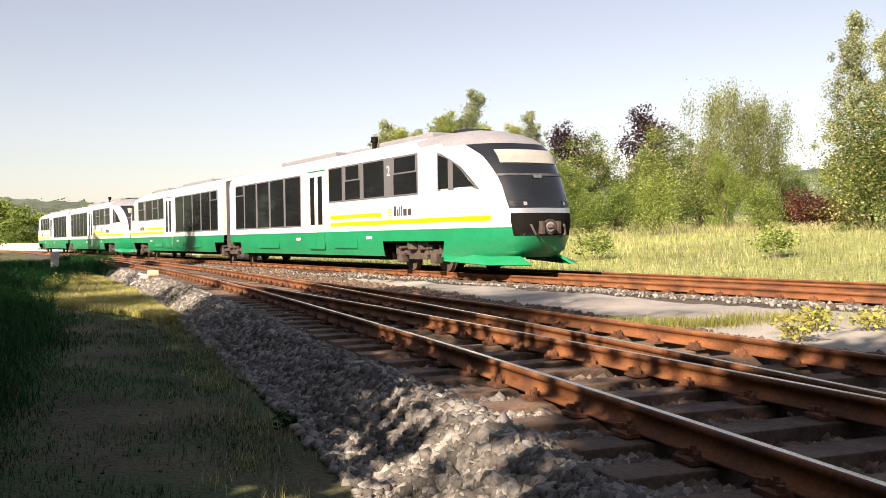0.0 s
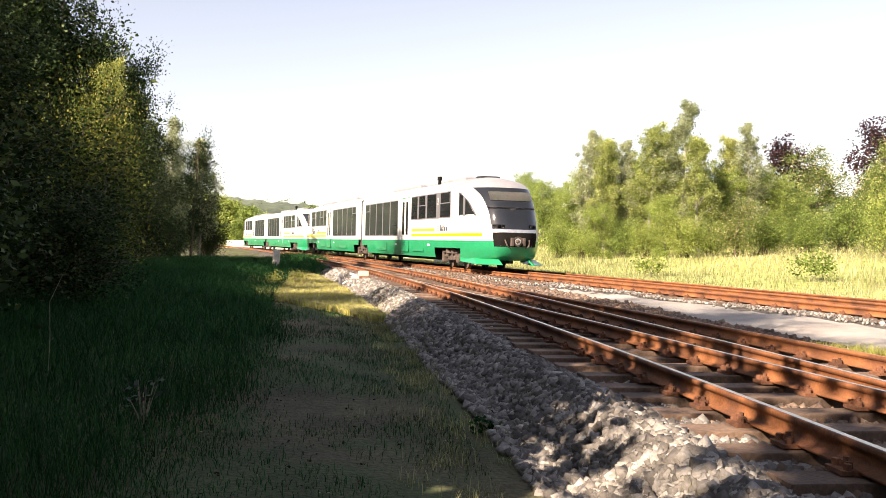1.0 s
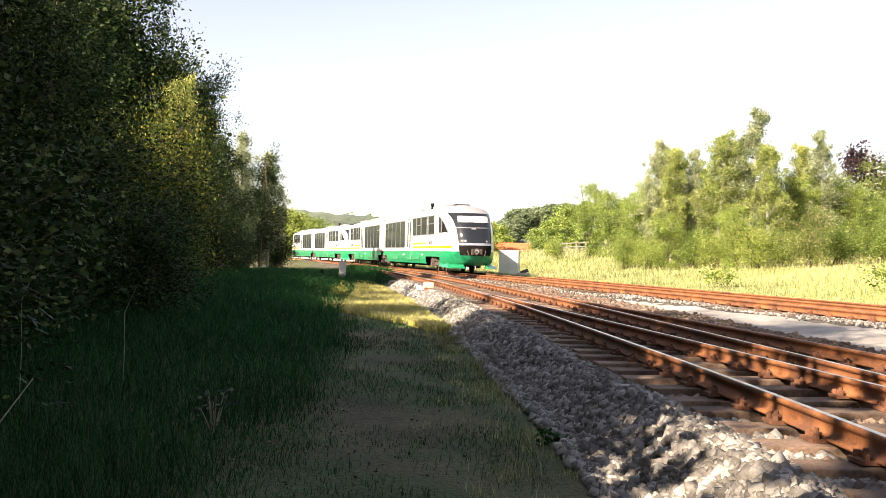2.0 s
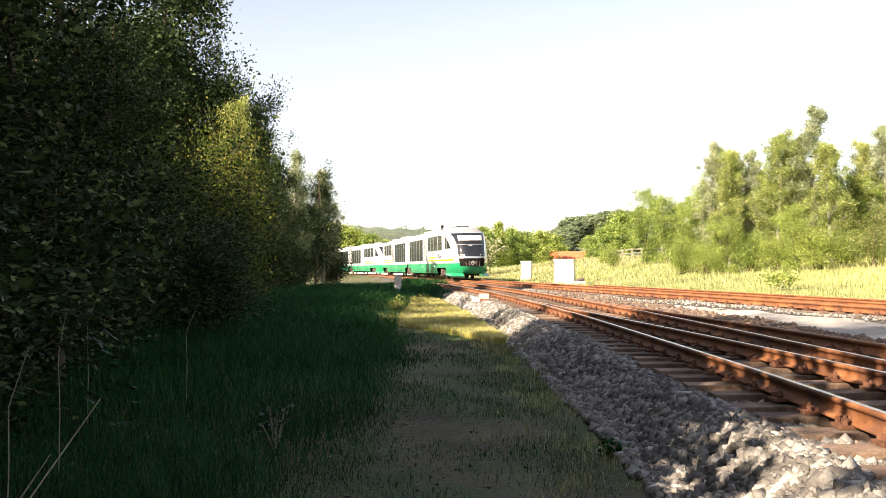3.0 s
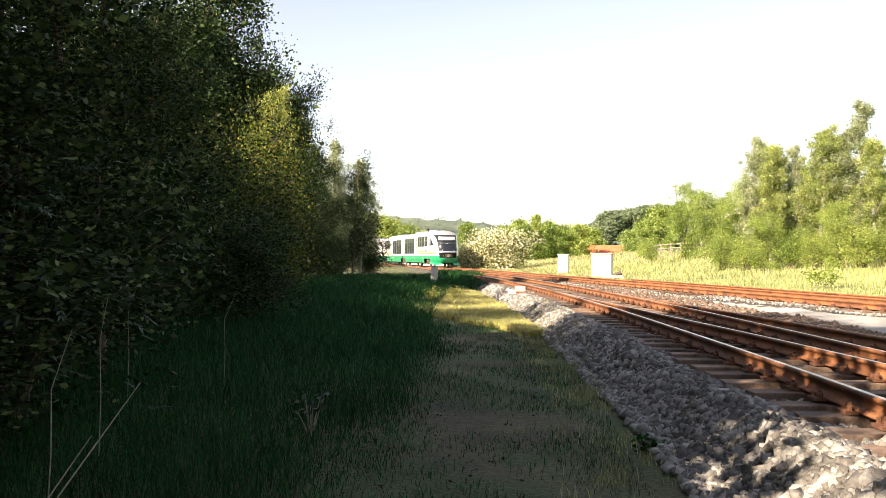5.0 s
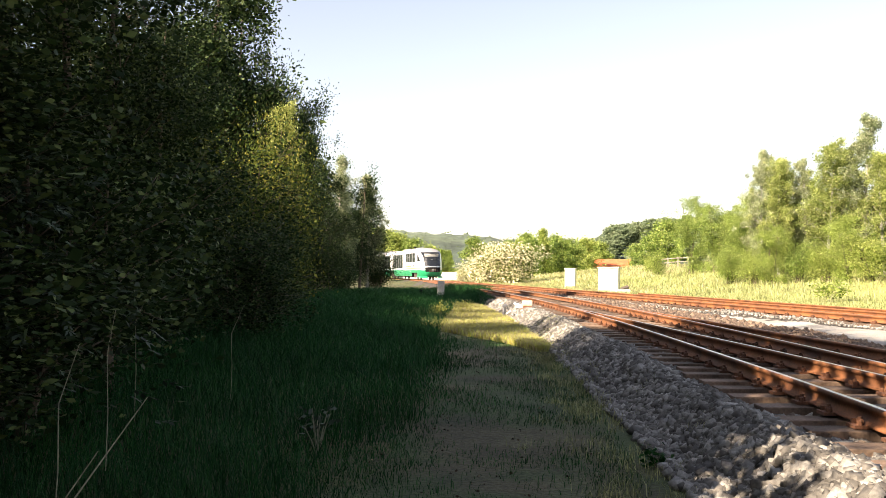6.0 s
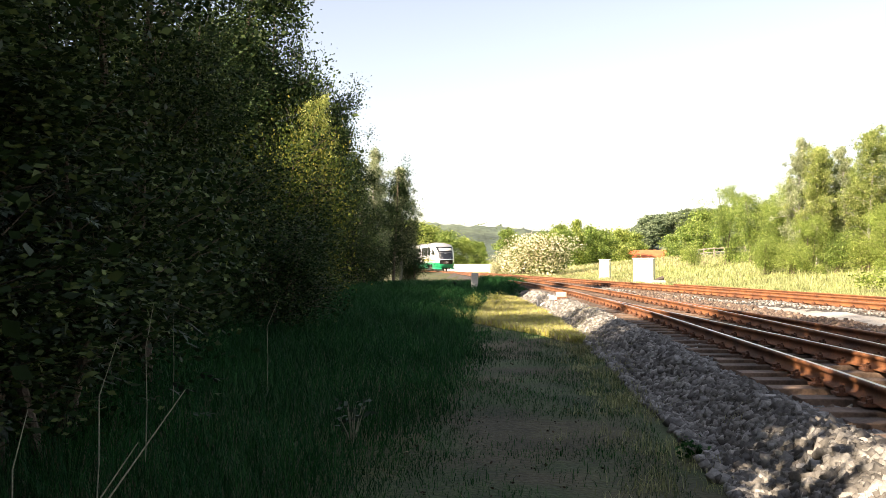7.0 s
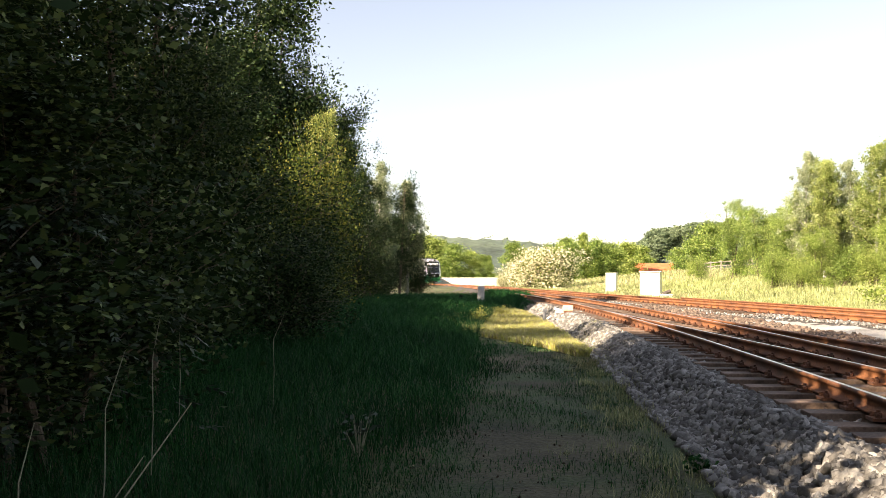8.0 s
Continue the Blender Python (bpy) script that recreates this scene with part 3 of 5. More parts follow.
    part("sill", nose_patch(-1.0, 1.0, 2.42, 2.48, 0.02, 14, 3), M["frame"], body)
    part("wiper", nose_patch(-0.03, 0.22, 2.36, 2.44, 0.03, 4, 3), M["silver"], body)
    # coupler
    bm = box((-0.2, 20.0, 1.02), (0.2, 20.62, 1.3), 0.03)
    add_tube(bm, [(0, 20.6, 1.16), (0, 20.72, 1.16)], [0.19, 0.19], 12)
    add_tube(bm, [(0.05, 20.7, 1.16), (0.05, 20.9, 1.16)], [0.08, 0.05], 10)
    add_box(bm, (-0.34, 20.4, 1.3), (0.34, 20.6, 1.4), 0.02)
    for q in (-1, 1):
        add_box(bm, (0.24 * q - 0.05, 20.35, 0.98), (0.24 * q + 0.05, 20.75, 1.3), 0.02)
        add_tube(bm, [(0.42 * q, 20.2, 1.28), (0.5 * q, 20.6, 1.2), (0.44 * q, 20.7, 0.98), (0.3 * q, 20.66, 0.9)], [0.03, 0.03, 0.03, 0.025], 8)
        add_tube(bm, [(0.6 * q, 20.2, 1.05), (0.62 * q, 20.5, 0.98)], [0.05, 0.04], 8)
    part("coupler", bm, M["bogie"], body, "dusty steel coupler with air hoses")
    part("coupler_face", add_tube(bmesh.new(), [(0.02, 20.715, 1.16), (0.02, 20.735, 1.16)], [0.13, 0.12], 12), M["silver"], body, "bare steel coupler face")
    # roof equipment
    for a, b, w, h in ((4.6, 9.7, 0.66, 3.9), (12.9, 16.2, 0.62, 3.9), (10.2, 12.0, 0.45, 3.87)):
        part("roof_unit", box((-w, a, 3.66), (w, b, h), 0.05), M["roofgrey"], body, "low grey roof unit")
    part("exhaust_pipe", add_tube(add_tube(bmesh.new(), [(0.55, 12.45, 3.6), (0.55, 12.45, 4.02)], [0.075, 0.075], 10), [(0.55, 12.45, 3.96), (0.55, 12.45, 4.14)], [0.11, 0.11], 10), M["black"], body, "black exhaust pipe")
    part("roof_hatch", box((-0.42, 17.0, 3.72), (0.42, 17.6, 3.86), 0.02), M["mask"], body)
    # underframe
    bm = box((-1.15, 1.9, 0.3), (1.15, 14.4, 0.75), 0.05)
    add_box(bm, (-1.2, 0.5, 0.75), (1.2, 18.6, 0.98))
    part("underframe", bm, M["black"], body, "black underfloor equipment")


def wheelset_mesh():
    bm = bmesh.new()
    for s in (1, -1):
        for x0, x1, r in ((0.68, 0.715, 0.41), (0.715, 0.81, 0.385)):
            add_tube(bm, [(s * x0, 0, 0), (s * x1, 0, 0)], [r, r], 24)
        for k in range(4):
            c, q = math.cos(k * math.pi / 2), math.sin(k * math.pi / 2)
            add_tube(bm, [(s * 0.80, 0.2 * c, 0.2 * q), (s * 0.835, 0.2 * c, 0.2 * q)], [0.045, 0.045], 8)
    add_tube(bm, [(-0.9, 0, 0), (0.9, 0, 0)], [0.08, 0.08], 10)
    return mesh_of("wheelset", bm, M["bogie"])


def bogie_mesh(base):
    bm = bmesh.new()
    for s in (1, -1):
        X = s * 1.0
        add_box(bm, (min(X, X + 0.14 * s), -base / 2 - 0.35, 0.46), (max(X, X + 0.14 * s), base / 2 + 0.35, 0.62), 0.03)
        add_box(bm, (min(X, X + 0.16 * s), -0.5, 0.34), (max(X, X + 0.16 * s), 0.5, 0.52), 0.03)
        for y in (-base / 2, base / 2):
            add_box(bm, (min(X, X + 0.22 * s), y - 0.16, 0.24), (max(X, X + 0.22 * s), y + 0.16, 0.5), 0.04)
            add_tube(bm, [(X + 0.08 * s, y - 0.26, 0.5), (X + 0.08 * s, y - 0.26, 0.78)], [0.09, 0.09], 10)
            add_tube(bm, [(X + 0.08 * s, y + 0.26, 0.5), (X + 0.08 * s, y + 0.26, 0.78)], [0.09, 0.09], 10)
        add_tube(bm, [(X + 0.1 * s, -0.22, 0.62), (X + 0.1 * s, -0.22, 0.98)], [0.22, 0.26], 14)
        add_tube(bm, [(X + 0.1 * s, 0.3, 0.62), (X + 0.1 * s, 0.3, 0.95)], [0.18, 0.2], 14)
        add_tube(bm, [(X + 0.2 * s, -base / 2, 0.66), (X + 0.2 * s, 0.7, 0.8)], [0.05, 0.05], 8)
        add_box(bm, (min(X, X + 0.2 * s), 0.55, 0.62), (max(X, X + 0.2 * s), 0.85, 0.84), 0.03)
    add_box(bm, (-1.0, -0.35, 0.42), (1.0, 0.35, 0.72))
    return mesh_of("bogie", bm, M["bogie"])


def build_unit():
    unit = thing("railcar_unit", "white and green two-car diesel railcar with yellow stripes", "train", group="coupled railcars")
    build_car(unit, 0)
    build_car(unit, 180)
    for k in range(7):
        y = -0.42 + 0.14 * k
        bm = box((-1.28, y - 0.045, 0.95), (1.28, y + 0.045, 3.5), 0.02)
        part("bellows_fold", bm, M["rubber"], unit, "grey folded rubber bellows")
    part("gangway_tunnel", box((-1.22, -0.46, 1.0), (1.22, 0.46, 3.45)), M["rubber"], unit)
    ws = wheelset_mesh()
    for y, base in ((16.2, 1.9), (0.0, 2.65), (-16.2, 1.9)):
        b = part("bogie", bogie_mesh(base), None, unit, "dusty brown steel bogie")
        b.matrix_basis = Matrix.Translation((0, y, 0))
        for q in (-base / 2, base / 2):
            w = part("wheelset", ws, None, b)
            w.matrix_basis = Matrix.Translation((0, q, 0.385))
    return unit


SPEED, NOSE_AT = 14.5, 17.3
lead_unit = build_unit()
rear_unit = copy_thing(lead_unit, Matrix.Identity(4))
tagged(rear_unit, "white and green two-car diesel railcar coupled behind another")


def unit_pose(t, back):
    c = NOSE_AT + 20.75 + back + SPEED * t
    p, q = main_point(c - 16.2), main_point(c + 16.2)
    f = (p - q).normalized()
    m = (p + q) / 2
    return Matrix.Translation(m) @ Matrix.Rotation(math.atan2(-f.x, f.y), 4, "Z")


# ---- trees ----
def leaf_cloud(name, centres, spread_r, count, size, mat, rng, droop=0.0, flat=0.4):
    """Leaf blades scattered round clump centres: one mesh of small pointed faces."""
    centres = np.asarray(centres)
    k = rng.integers(0, len(centres), count)
    off = np.clip(rng.normal(0, 1, (count, 3)), -2.1, 2.1) * np.asarray(spread_r)[k][:, None] * np.array([1, 1, 0.75 + droop])
    p = centres[k] + off
    p[:, 2] -= droop * np.abs(rng.normal(0, 1, count)).clip(0, 2) * np.asarray(spread_r)[k] * 1.5
    ax = rng.normal(0, 1, (count, 3))
    ax[:, 2] = ax[:, 2] * flat - droop * 1.2
    ax /= np.linalg.norm(ax, axis=1)[:, None] + 1e-9
    sd = np.cross(ax, rng.normal(0, 1, (count, 3)))
    sd /= np.linalg.norm(sd, axis=1)[:, None] + 1e-9
    L = size * rng.uniform(0.6, 1.35, count)[:, None]
    nrm = np.cross(ax, sd)
    v = np.stack([p, p + ax * L * 0.45 + sd * L * 0.33 + nrm * L * 0.06, p + ax * L, p + ax * L * 0.45 - sd * L * 0.33 + nrm * L * 0.06], 1).reshape(-1, 3)
    f = np.arange(count * 4).reshape(-1, 4)
    return fast_mesh(name, v, f, mat)


def pinnate_cloud(name, centres, middle, count, size, mat, rng):
    """Compound leaves near the clump centres: pairs of folded leaflets on a drooping stalk, turned outward."""
    centres = np.asarray(centres)
    p0 = centres[rng.integers(0, len(centres), count)] + rng.normal(0, 0.16, (count, 3))
    out = p0 - np.asarray(middle)
    out[:, 2] *= 0.25
    out += rng.normal(0, 0.45, (count, 3))
    out /= np.linalg.norm(out, axis=1)[:, None] + 1e-9
    up = np.array([0, 0, 1.0]) + rng.normal(0, 0.3, (count, 3))
    side = np.cross(out, up)
    side /= np.linalg.norm(side, axis=1)[:, None] + 1e-9
    up = np.cross(side, out)
    L = size * rng.uniform(0.65, 1.25, count)[:, None]
    vs = []
    for s, a in ((0.35, -1), (0.35, 1), (0.65, -1), (0.65, 1), (0.92, -0.9), (0.92, 0.9), (1.0, 0)):
        base = p0 + out * L * 1.9 * s - up * L * 0.5 * s * s
        d = out * (0.55 if a else 1.0) + side * a * 0.85 - up * rng.uniform(0.05, 0.5, (count, 1))
        d /= np.linalg.norm(d, axis=1)[:, None]
        w = np.cross(d, up)
        w /= np.linalg.norm(w, axis=1)[:, None] + 1e-9
        m = base + d * L * 0.42
        vs.append(np.stack([base, m + w * L * 0.22 + up * L * 0.05, base + d * L, m - w * L * 0.22 + up * L * 0.05], 1))
    v = np.concatenate(vs, 0).reshape(-1, 3)
    i = 4 * np.arange(len(v) // 4)[:, None]
    return fast_mesh(name, v, np.concatenate([i + np.array([0, 1, 2]), i + np.array([0, 2, 3])], 0), mat)


def tree_mesh(seed, height, radius, low, leaves, size, leaf, bark, shape="oval", stems=1, droop=0.0, clump=0.55, pinnate=False):
    """Trunk with limbs, and a crown of leaf clumps along limbs and twigs, with gaps between them."""
    rng = np.random.default_rng(seed)
    wood = bmesh.new()
    centres, radii = [], []
    for st in range(stems):
        lean = rng.normal(0, 0.05 if stems == 1 else 0.16, 2)
        base = np.array([rng.normal(0, 0.25) * (stems > 1), rng.normal(0, 0.25) * (stems > 1), -0.15])
        hh = height * (1 if st == 0 else rng.uniform(0.65, 0.92))
        r0 = 0.012 * height + 0.03
        pts, rad = [], []
        for k in range(9):
            s = k / 8
            pts.append(base + np.array([lean[0] * hh * s + 0.12 * math.sin(3 * s + seed) * s, lean[1] * hh * s + 0.12 * math.cos(4 * s + seed) * s, hh * s * 0.97]))
            rad.append(r0 * (1 - 0.9 * s) + 0.008)
        add_tube(wood, pts, rad, 7)
        spine = np.array(pts)
        nl = 36 if shape == "spire" else 20 if stems == 1 else 12
        for i in range(nl):
            s = low + (0.97 - low) * (i + rng.uniform(0, 0.9)) / nl
            q = np.array([np.interp(s, np.linspace(0, 1, 9), spine[:, c]) for c in range(3)])
            e = (s - low) / (1 - low)
            if shape == "oval":
                reach = radius * (0.55 + 0.75 * math.sin(math.pi * min(1, e * 0.9 + 0.12))) * 0.78
            elif shape == "cone":
                reach = radius * (1.05 - 0.92 * e)
            elif shape == "spire":
                reach = radius * (0.5 + 0.75 * min(1, e * 4)) * (1.0 - 0.82 * e ** 1.3)
            elif shape == "weep":
                reach = radius * (0.75 + 0.4 * math.sin(math.pi * e)) * (1 if e < 0.8 else 0.75)
            else:
                reach = radius * (0.9 - 0.25 * e)
            reach *= rng.uniform(0.6, 1.15)
            th = rng.uniform(0, math.tau) if i % 2 else i * 2.4 + seed
            up = {"oval": 0.55, "cone": 0.3, "spire": 0.95, "weep": 0.5, "bush": 0.7}[shape] * rng.uniform(0.6, 1.3)
            d = np.array([math.cos(th), math.sin(th), up])
            d /= np.linalg.norm(d)
            end = q + d * reach
            mid = q + d * reach * 0.5 + np.array([0, 0, 0.06 * reach])
            if shape == "weep":
                end[2] -= 0.25 * reach
            lr = max(0.012, r0 * 0.32 * (1 - 0.7 * s))
            add_tube(wood, [q, mid, end], [lr, lr * 0.6, 0.008], 5, cap=False)
            nc = 5 if shape == "spire" else 10
            for j in range(nc):
                g = 0.3 + 0.75 * (j + rng.uniform(0, 1)) / nc
                c = q + (end - q) * g + rng.normal(0, (0.13 if shape == "spire" else 0.2) * reach, 3)
                centres.append(c)
                radii.append(clump * rng.uniform(0.45, 1.0) * (0.6 + 0.4 * radius / 2.5))
            tip = end + rng.normal(0, 0.22 * reach, 3)
            add_tube(wood, [mid, (mid + tip) / 2, tip], [lr * 0.5, lr * 0.3, 0.006], 4, cap=False)
            centres.append(tip)
            radii.append(clump * 0.5)
        centres.append(spine[-1])
        radii.append(clump * 0.45)
    if pinnate:
        crown = pinnate_cloud("crown", centres, (0, 0, height * 0.45), leaves, size, leaf, rng)
    else:
        crown = leaf_cloud("crown", centres, radii, leaves, size, leaf, rng, droop)
    return mesh_of("trunk", wood, bark), crown


def make_tree(name, label, meshes, x, y, scale=1.0, turn=0.0, category="tree", group="", wide=1.0):
    z = float(ground_z(x, y))
    t = tagged(new(name), label, category, group)
    t.matrix_basis = Matrix.Translation((x, y, z)) @ Matrix.Rotation(turn, 4, "Z") @ Matrix.Diagonal((scale * wide, scale * wide, scale, 1))
    part("trunk", meshes[0], None, t)
    part("crown", meshes[1], None, t)
    return t


def polar(az, dist):
    return -math.sin(radians(az)) * dist, math.cos(radians(az)) * dist


T = dict(
    birch=tree_mesh(11, 10, 2.6, 0.08, 28000, 0.11, M["birchleaf"], M["birchbark"], "spire", droop=0.2, clump=0.3),
    birch_b=tree_mesh(12, 10, 2.3, 0.08, 26000, 0.105, M["paleleaf"], M["birchbark"], "spire", droop=0.15, clump=0.26),
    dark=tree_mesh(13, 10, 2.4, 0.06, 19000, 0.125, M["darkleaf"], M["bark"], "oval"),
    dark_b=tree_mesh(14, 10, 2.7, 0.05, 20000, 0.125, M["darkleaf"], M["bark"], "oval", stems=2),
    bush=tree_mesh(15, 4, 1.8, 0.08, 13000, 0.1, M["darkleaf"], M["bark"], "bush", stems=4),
    elder=tree_mesh(27, 4, 1.9, 0.1, 900, 0.13, M["elderleaf"], M["bark"], "bush", stems=4, clump=0.5, pinnate=True),
    bush_b=tree_mesh(16, 4, 1.9, 0.08, 11000, 0.11, M["midleaf"], M["bark"], "bush", stems=4),
    sunny=tree_mesh(31, 4, 1.8, 0.08, 15000, 0.085, M["sunnyleaf"], M["bark"], "bush", stems=4, clump=0.5),
    broad=tree_mesh(17, 8, 3.2, 0.04, 22000, 0.135, M["midleaf"], M["bark"], "oval", stems=2, clump=0.45),
    chest=tree_mesh(18, 8, 3.4, 0.04, 19000, 0.16, M["chestleaf"], M["bark"], "oval", stems=2, clump=0.45),
    copper=tree_mesh(19, 14, 4.6, 0.15, 9000, 0.36, M["copper"], M["bark"], "oval", clump=0.8),
    weep=tree_mesh(20, 10, 3.2, 0.3, 24000, 0.125, M["weepleaf"], M["birchbark"], "weep", droop=1.3, clump=0.42),
    far=tree_mesh(21, 8, 2.8, 0.08, 6000, 0.34, M["midleaf"], M["bark"], "oval", clump=0.6),
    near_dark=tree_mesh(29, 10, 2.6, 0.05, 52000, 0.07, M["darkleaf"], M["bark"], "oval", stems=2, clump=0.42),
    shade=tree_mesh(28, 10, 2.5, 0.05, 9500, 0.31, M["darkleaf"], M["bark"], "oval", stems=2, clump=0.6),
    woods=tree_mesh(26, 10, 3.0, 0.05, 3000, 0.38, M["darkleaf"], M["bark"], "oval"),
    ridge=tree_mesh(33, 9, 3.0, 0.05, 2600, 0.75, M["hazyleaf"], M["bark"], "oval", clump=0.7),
    conifer=tree_mesh(22, 9, 2.9, 0.04, 6000, 0.34, M["midleaf"], M["bark"], "cone", clump=0.5),
    blossom=tree_mesh(23, 3, 1.7, 0.03, 6000, 0.16, M["blossom"], M["bark"], "bush", stems=5, clump=0.5),
    red=tree_mesh(24, 2.5, 1.6, 0.05, 4000, 0.14, M["redleaf"], M["bark"], "bush", stems=4),
    ochre=tree_mesh(25, 5, 2.4, 0.05, 13000, 0.11, M["chestleaf"], M["bark"], "bush", stems=3),
)
HEIGHT = dict(sunny=4, near_dark=10, shade=10, elder=4, woods=10, birch=10, birch_b=10, dark=10, dark_b=10, bush=4, bush_b=4, broad=8, chest=8, copper=14, weep=10, far=8, conifer=9, blossom=3, red=2.5, ochre=5)
LABEL = dict(
    near_dark=("deciduous_tree", "dense shade-dark small-leaved tree overhanging the verge", "tree"),
    shade=("deciduous_tree", "unseen dense broad-leaved tree shading the path", "tree"),
    elder=("elder_bush", "shaded elder bush with large grey-green leaves", "shrub"),
    woods=("deciduous_tree", "dark green filler tree closing off the sky", "tree"),
    birch=("birch_tree", "slender birch with drooping yellow-green leaves", "tree"), birch_b=("birch_tree", "slim birch with silvery wind-blown leaves", "tree"),
    dark=("deciduous_tree", "dense shade-dark green tree at the wood's edge", "tree"), dark_b=("deciduous_tree", "two-stemmed green tree at the wood's edge", "tree"),
    sunny=("shrub", "small-leaved shrub in sunlit yellow tones at the wood's edge", "shrub"),
    bush=("shrub", "shade-dark leafy shrub at the wood's edge", "shrub"), bush_b=("shrub", "fresh green leafy shrub", "shrub"),
    broad=("deciduous_tree", "broad sunlit green tree behind the meadow", "tree"), chest=("chestnut_tree", "rounded chestnut with pale blossom candles", "tree"),
    copper=("copper_beech", "dark purple copper beech behind other trees", "tree"), weep=("weeping_birch", "weeping birch with hanging yellow-green branches", "tree"),
    far=("deciduous_tree", "distant rounded green tree in the valley", "tree"), conifer=("conifer", "distant dark pointed conifer", "tree"),
    blossom=("flowering_shrub", "large shrub covered in cream-white blossom", "shrub"), red=("red_shrub", "low dark red shrub", "shrub"),
    ochre=("shrub", "tall shrub with sunlit ochre-green leaves", "shrub"))


def plant(kind, x, y, h, turn=0.0, wide=1.0, group="", label=""):
    nm, lb, cat = LABEL[kind]
    return make_tree(nm, label or lb, T[kind], x, y, h / HEIGHT[kind], turn, cat, group, wide)


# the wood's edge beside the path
# the shade kinds stand out of view, placed for the shadows they cast
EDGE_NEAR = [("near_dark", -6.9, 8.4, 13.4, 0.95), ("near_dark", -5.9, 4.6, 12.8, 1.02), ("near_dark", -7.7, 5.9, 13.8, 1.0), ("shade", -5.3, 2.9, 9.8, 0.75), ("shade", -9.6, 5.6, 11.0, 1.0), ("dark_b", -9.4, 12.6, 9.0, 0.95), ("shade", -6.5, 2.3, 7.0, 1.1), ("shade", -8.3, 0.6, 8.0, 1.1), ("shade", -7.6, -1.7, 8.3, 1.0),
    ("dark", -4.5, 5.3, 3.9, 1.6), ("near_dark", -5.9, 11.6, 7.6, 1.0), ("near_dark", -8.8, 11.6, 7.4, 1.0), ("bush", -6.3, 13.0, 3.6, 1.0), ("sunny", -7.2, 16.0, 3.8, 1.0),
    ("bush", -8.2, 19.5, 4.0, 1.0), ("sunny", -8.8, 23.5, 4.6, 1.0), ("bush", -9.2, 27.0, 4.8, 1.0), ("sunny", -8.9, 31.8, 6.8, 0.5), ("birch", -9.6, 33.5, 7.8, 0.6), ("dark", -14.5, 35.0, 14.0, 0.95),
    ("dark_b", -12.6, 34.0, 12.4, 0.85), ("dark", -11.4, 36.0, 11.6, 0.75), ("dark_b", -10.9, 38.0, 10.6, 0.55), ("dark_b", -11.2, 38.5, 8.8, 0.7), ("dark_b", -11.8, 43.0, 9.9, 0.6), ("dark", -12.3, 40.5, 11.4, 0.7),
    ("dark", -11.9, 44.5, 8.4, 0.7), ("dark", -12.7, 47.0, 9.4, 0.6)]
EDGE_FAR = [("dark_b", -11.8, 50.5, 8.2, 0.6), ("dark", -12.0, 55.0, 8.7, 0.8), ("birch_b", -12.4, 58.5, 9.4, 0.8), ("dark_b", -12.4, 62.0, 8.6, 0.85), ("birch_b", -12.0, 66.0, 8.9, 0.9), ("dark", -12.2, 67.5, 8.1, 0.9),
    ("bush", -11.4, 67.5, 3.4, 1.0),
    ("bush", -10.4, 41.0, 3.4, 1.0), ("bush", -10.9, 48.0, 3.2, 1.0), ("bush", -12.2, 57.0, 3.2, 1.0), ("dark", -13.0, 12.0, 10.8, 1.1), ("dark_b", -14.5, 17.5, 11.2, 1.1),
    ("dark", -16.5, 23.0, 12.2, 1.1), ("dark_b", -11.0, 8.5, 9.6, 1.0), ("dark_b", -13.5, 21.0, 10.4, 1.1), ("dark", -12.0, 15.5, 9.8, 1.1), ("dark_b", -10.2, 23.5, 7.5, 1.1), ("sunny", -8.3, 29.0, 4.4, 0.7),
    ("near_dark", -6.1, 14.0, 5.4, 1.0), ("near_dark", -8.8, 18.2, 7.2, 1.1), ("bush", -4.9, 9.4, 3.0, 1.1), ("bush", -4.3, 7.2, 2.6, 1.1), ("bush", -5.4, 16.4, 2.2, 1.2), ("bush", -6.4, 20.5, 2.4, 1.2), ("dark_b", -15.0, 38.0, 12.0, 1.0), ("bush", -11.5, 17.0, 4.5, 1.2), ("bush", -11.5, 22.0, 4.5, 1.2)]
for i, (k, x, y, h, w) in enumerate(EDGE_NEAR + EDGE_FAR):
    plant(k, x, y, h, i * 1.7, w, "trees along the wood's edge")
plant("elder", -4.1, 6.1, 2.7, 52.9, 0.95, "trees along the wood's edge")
# unseen trees behind the eye, placed to shade the foreground and block skylight
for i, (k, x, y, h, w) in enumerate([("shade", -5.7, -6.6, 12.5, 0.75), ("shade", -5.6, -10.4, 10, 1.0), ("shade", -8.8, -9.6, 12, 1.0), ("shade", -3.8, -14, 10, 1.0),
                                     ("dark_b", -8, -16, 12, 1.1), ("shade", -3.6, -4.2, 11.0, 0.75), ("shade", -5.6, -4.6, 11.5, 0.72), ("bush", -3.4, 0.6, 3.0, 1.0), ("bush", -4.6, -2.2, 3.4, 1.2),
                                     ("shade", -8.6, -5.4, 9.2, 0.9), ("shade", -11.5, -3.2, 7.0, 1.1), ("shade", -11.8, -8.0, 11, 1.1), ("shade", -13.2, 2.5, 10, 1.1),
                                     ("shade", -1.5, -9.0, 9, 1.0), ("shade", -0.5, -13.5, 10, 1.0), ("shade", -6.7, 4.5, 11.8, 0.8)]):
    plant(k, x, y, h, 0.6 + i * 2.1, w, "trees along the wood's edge")
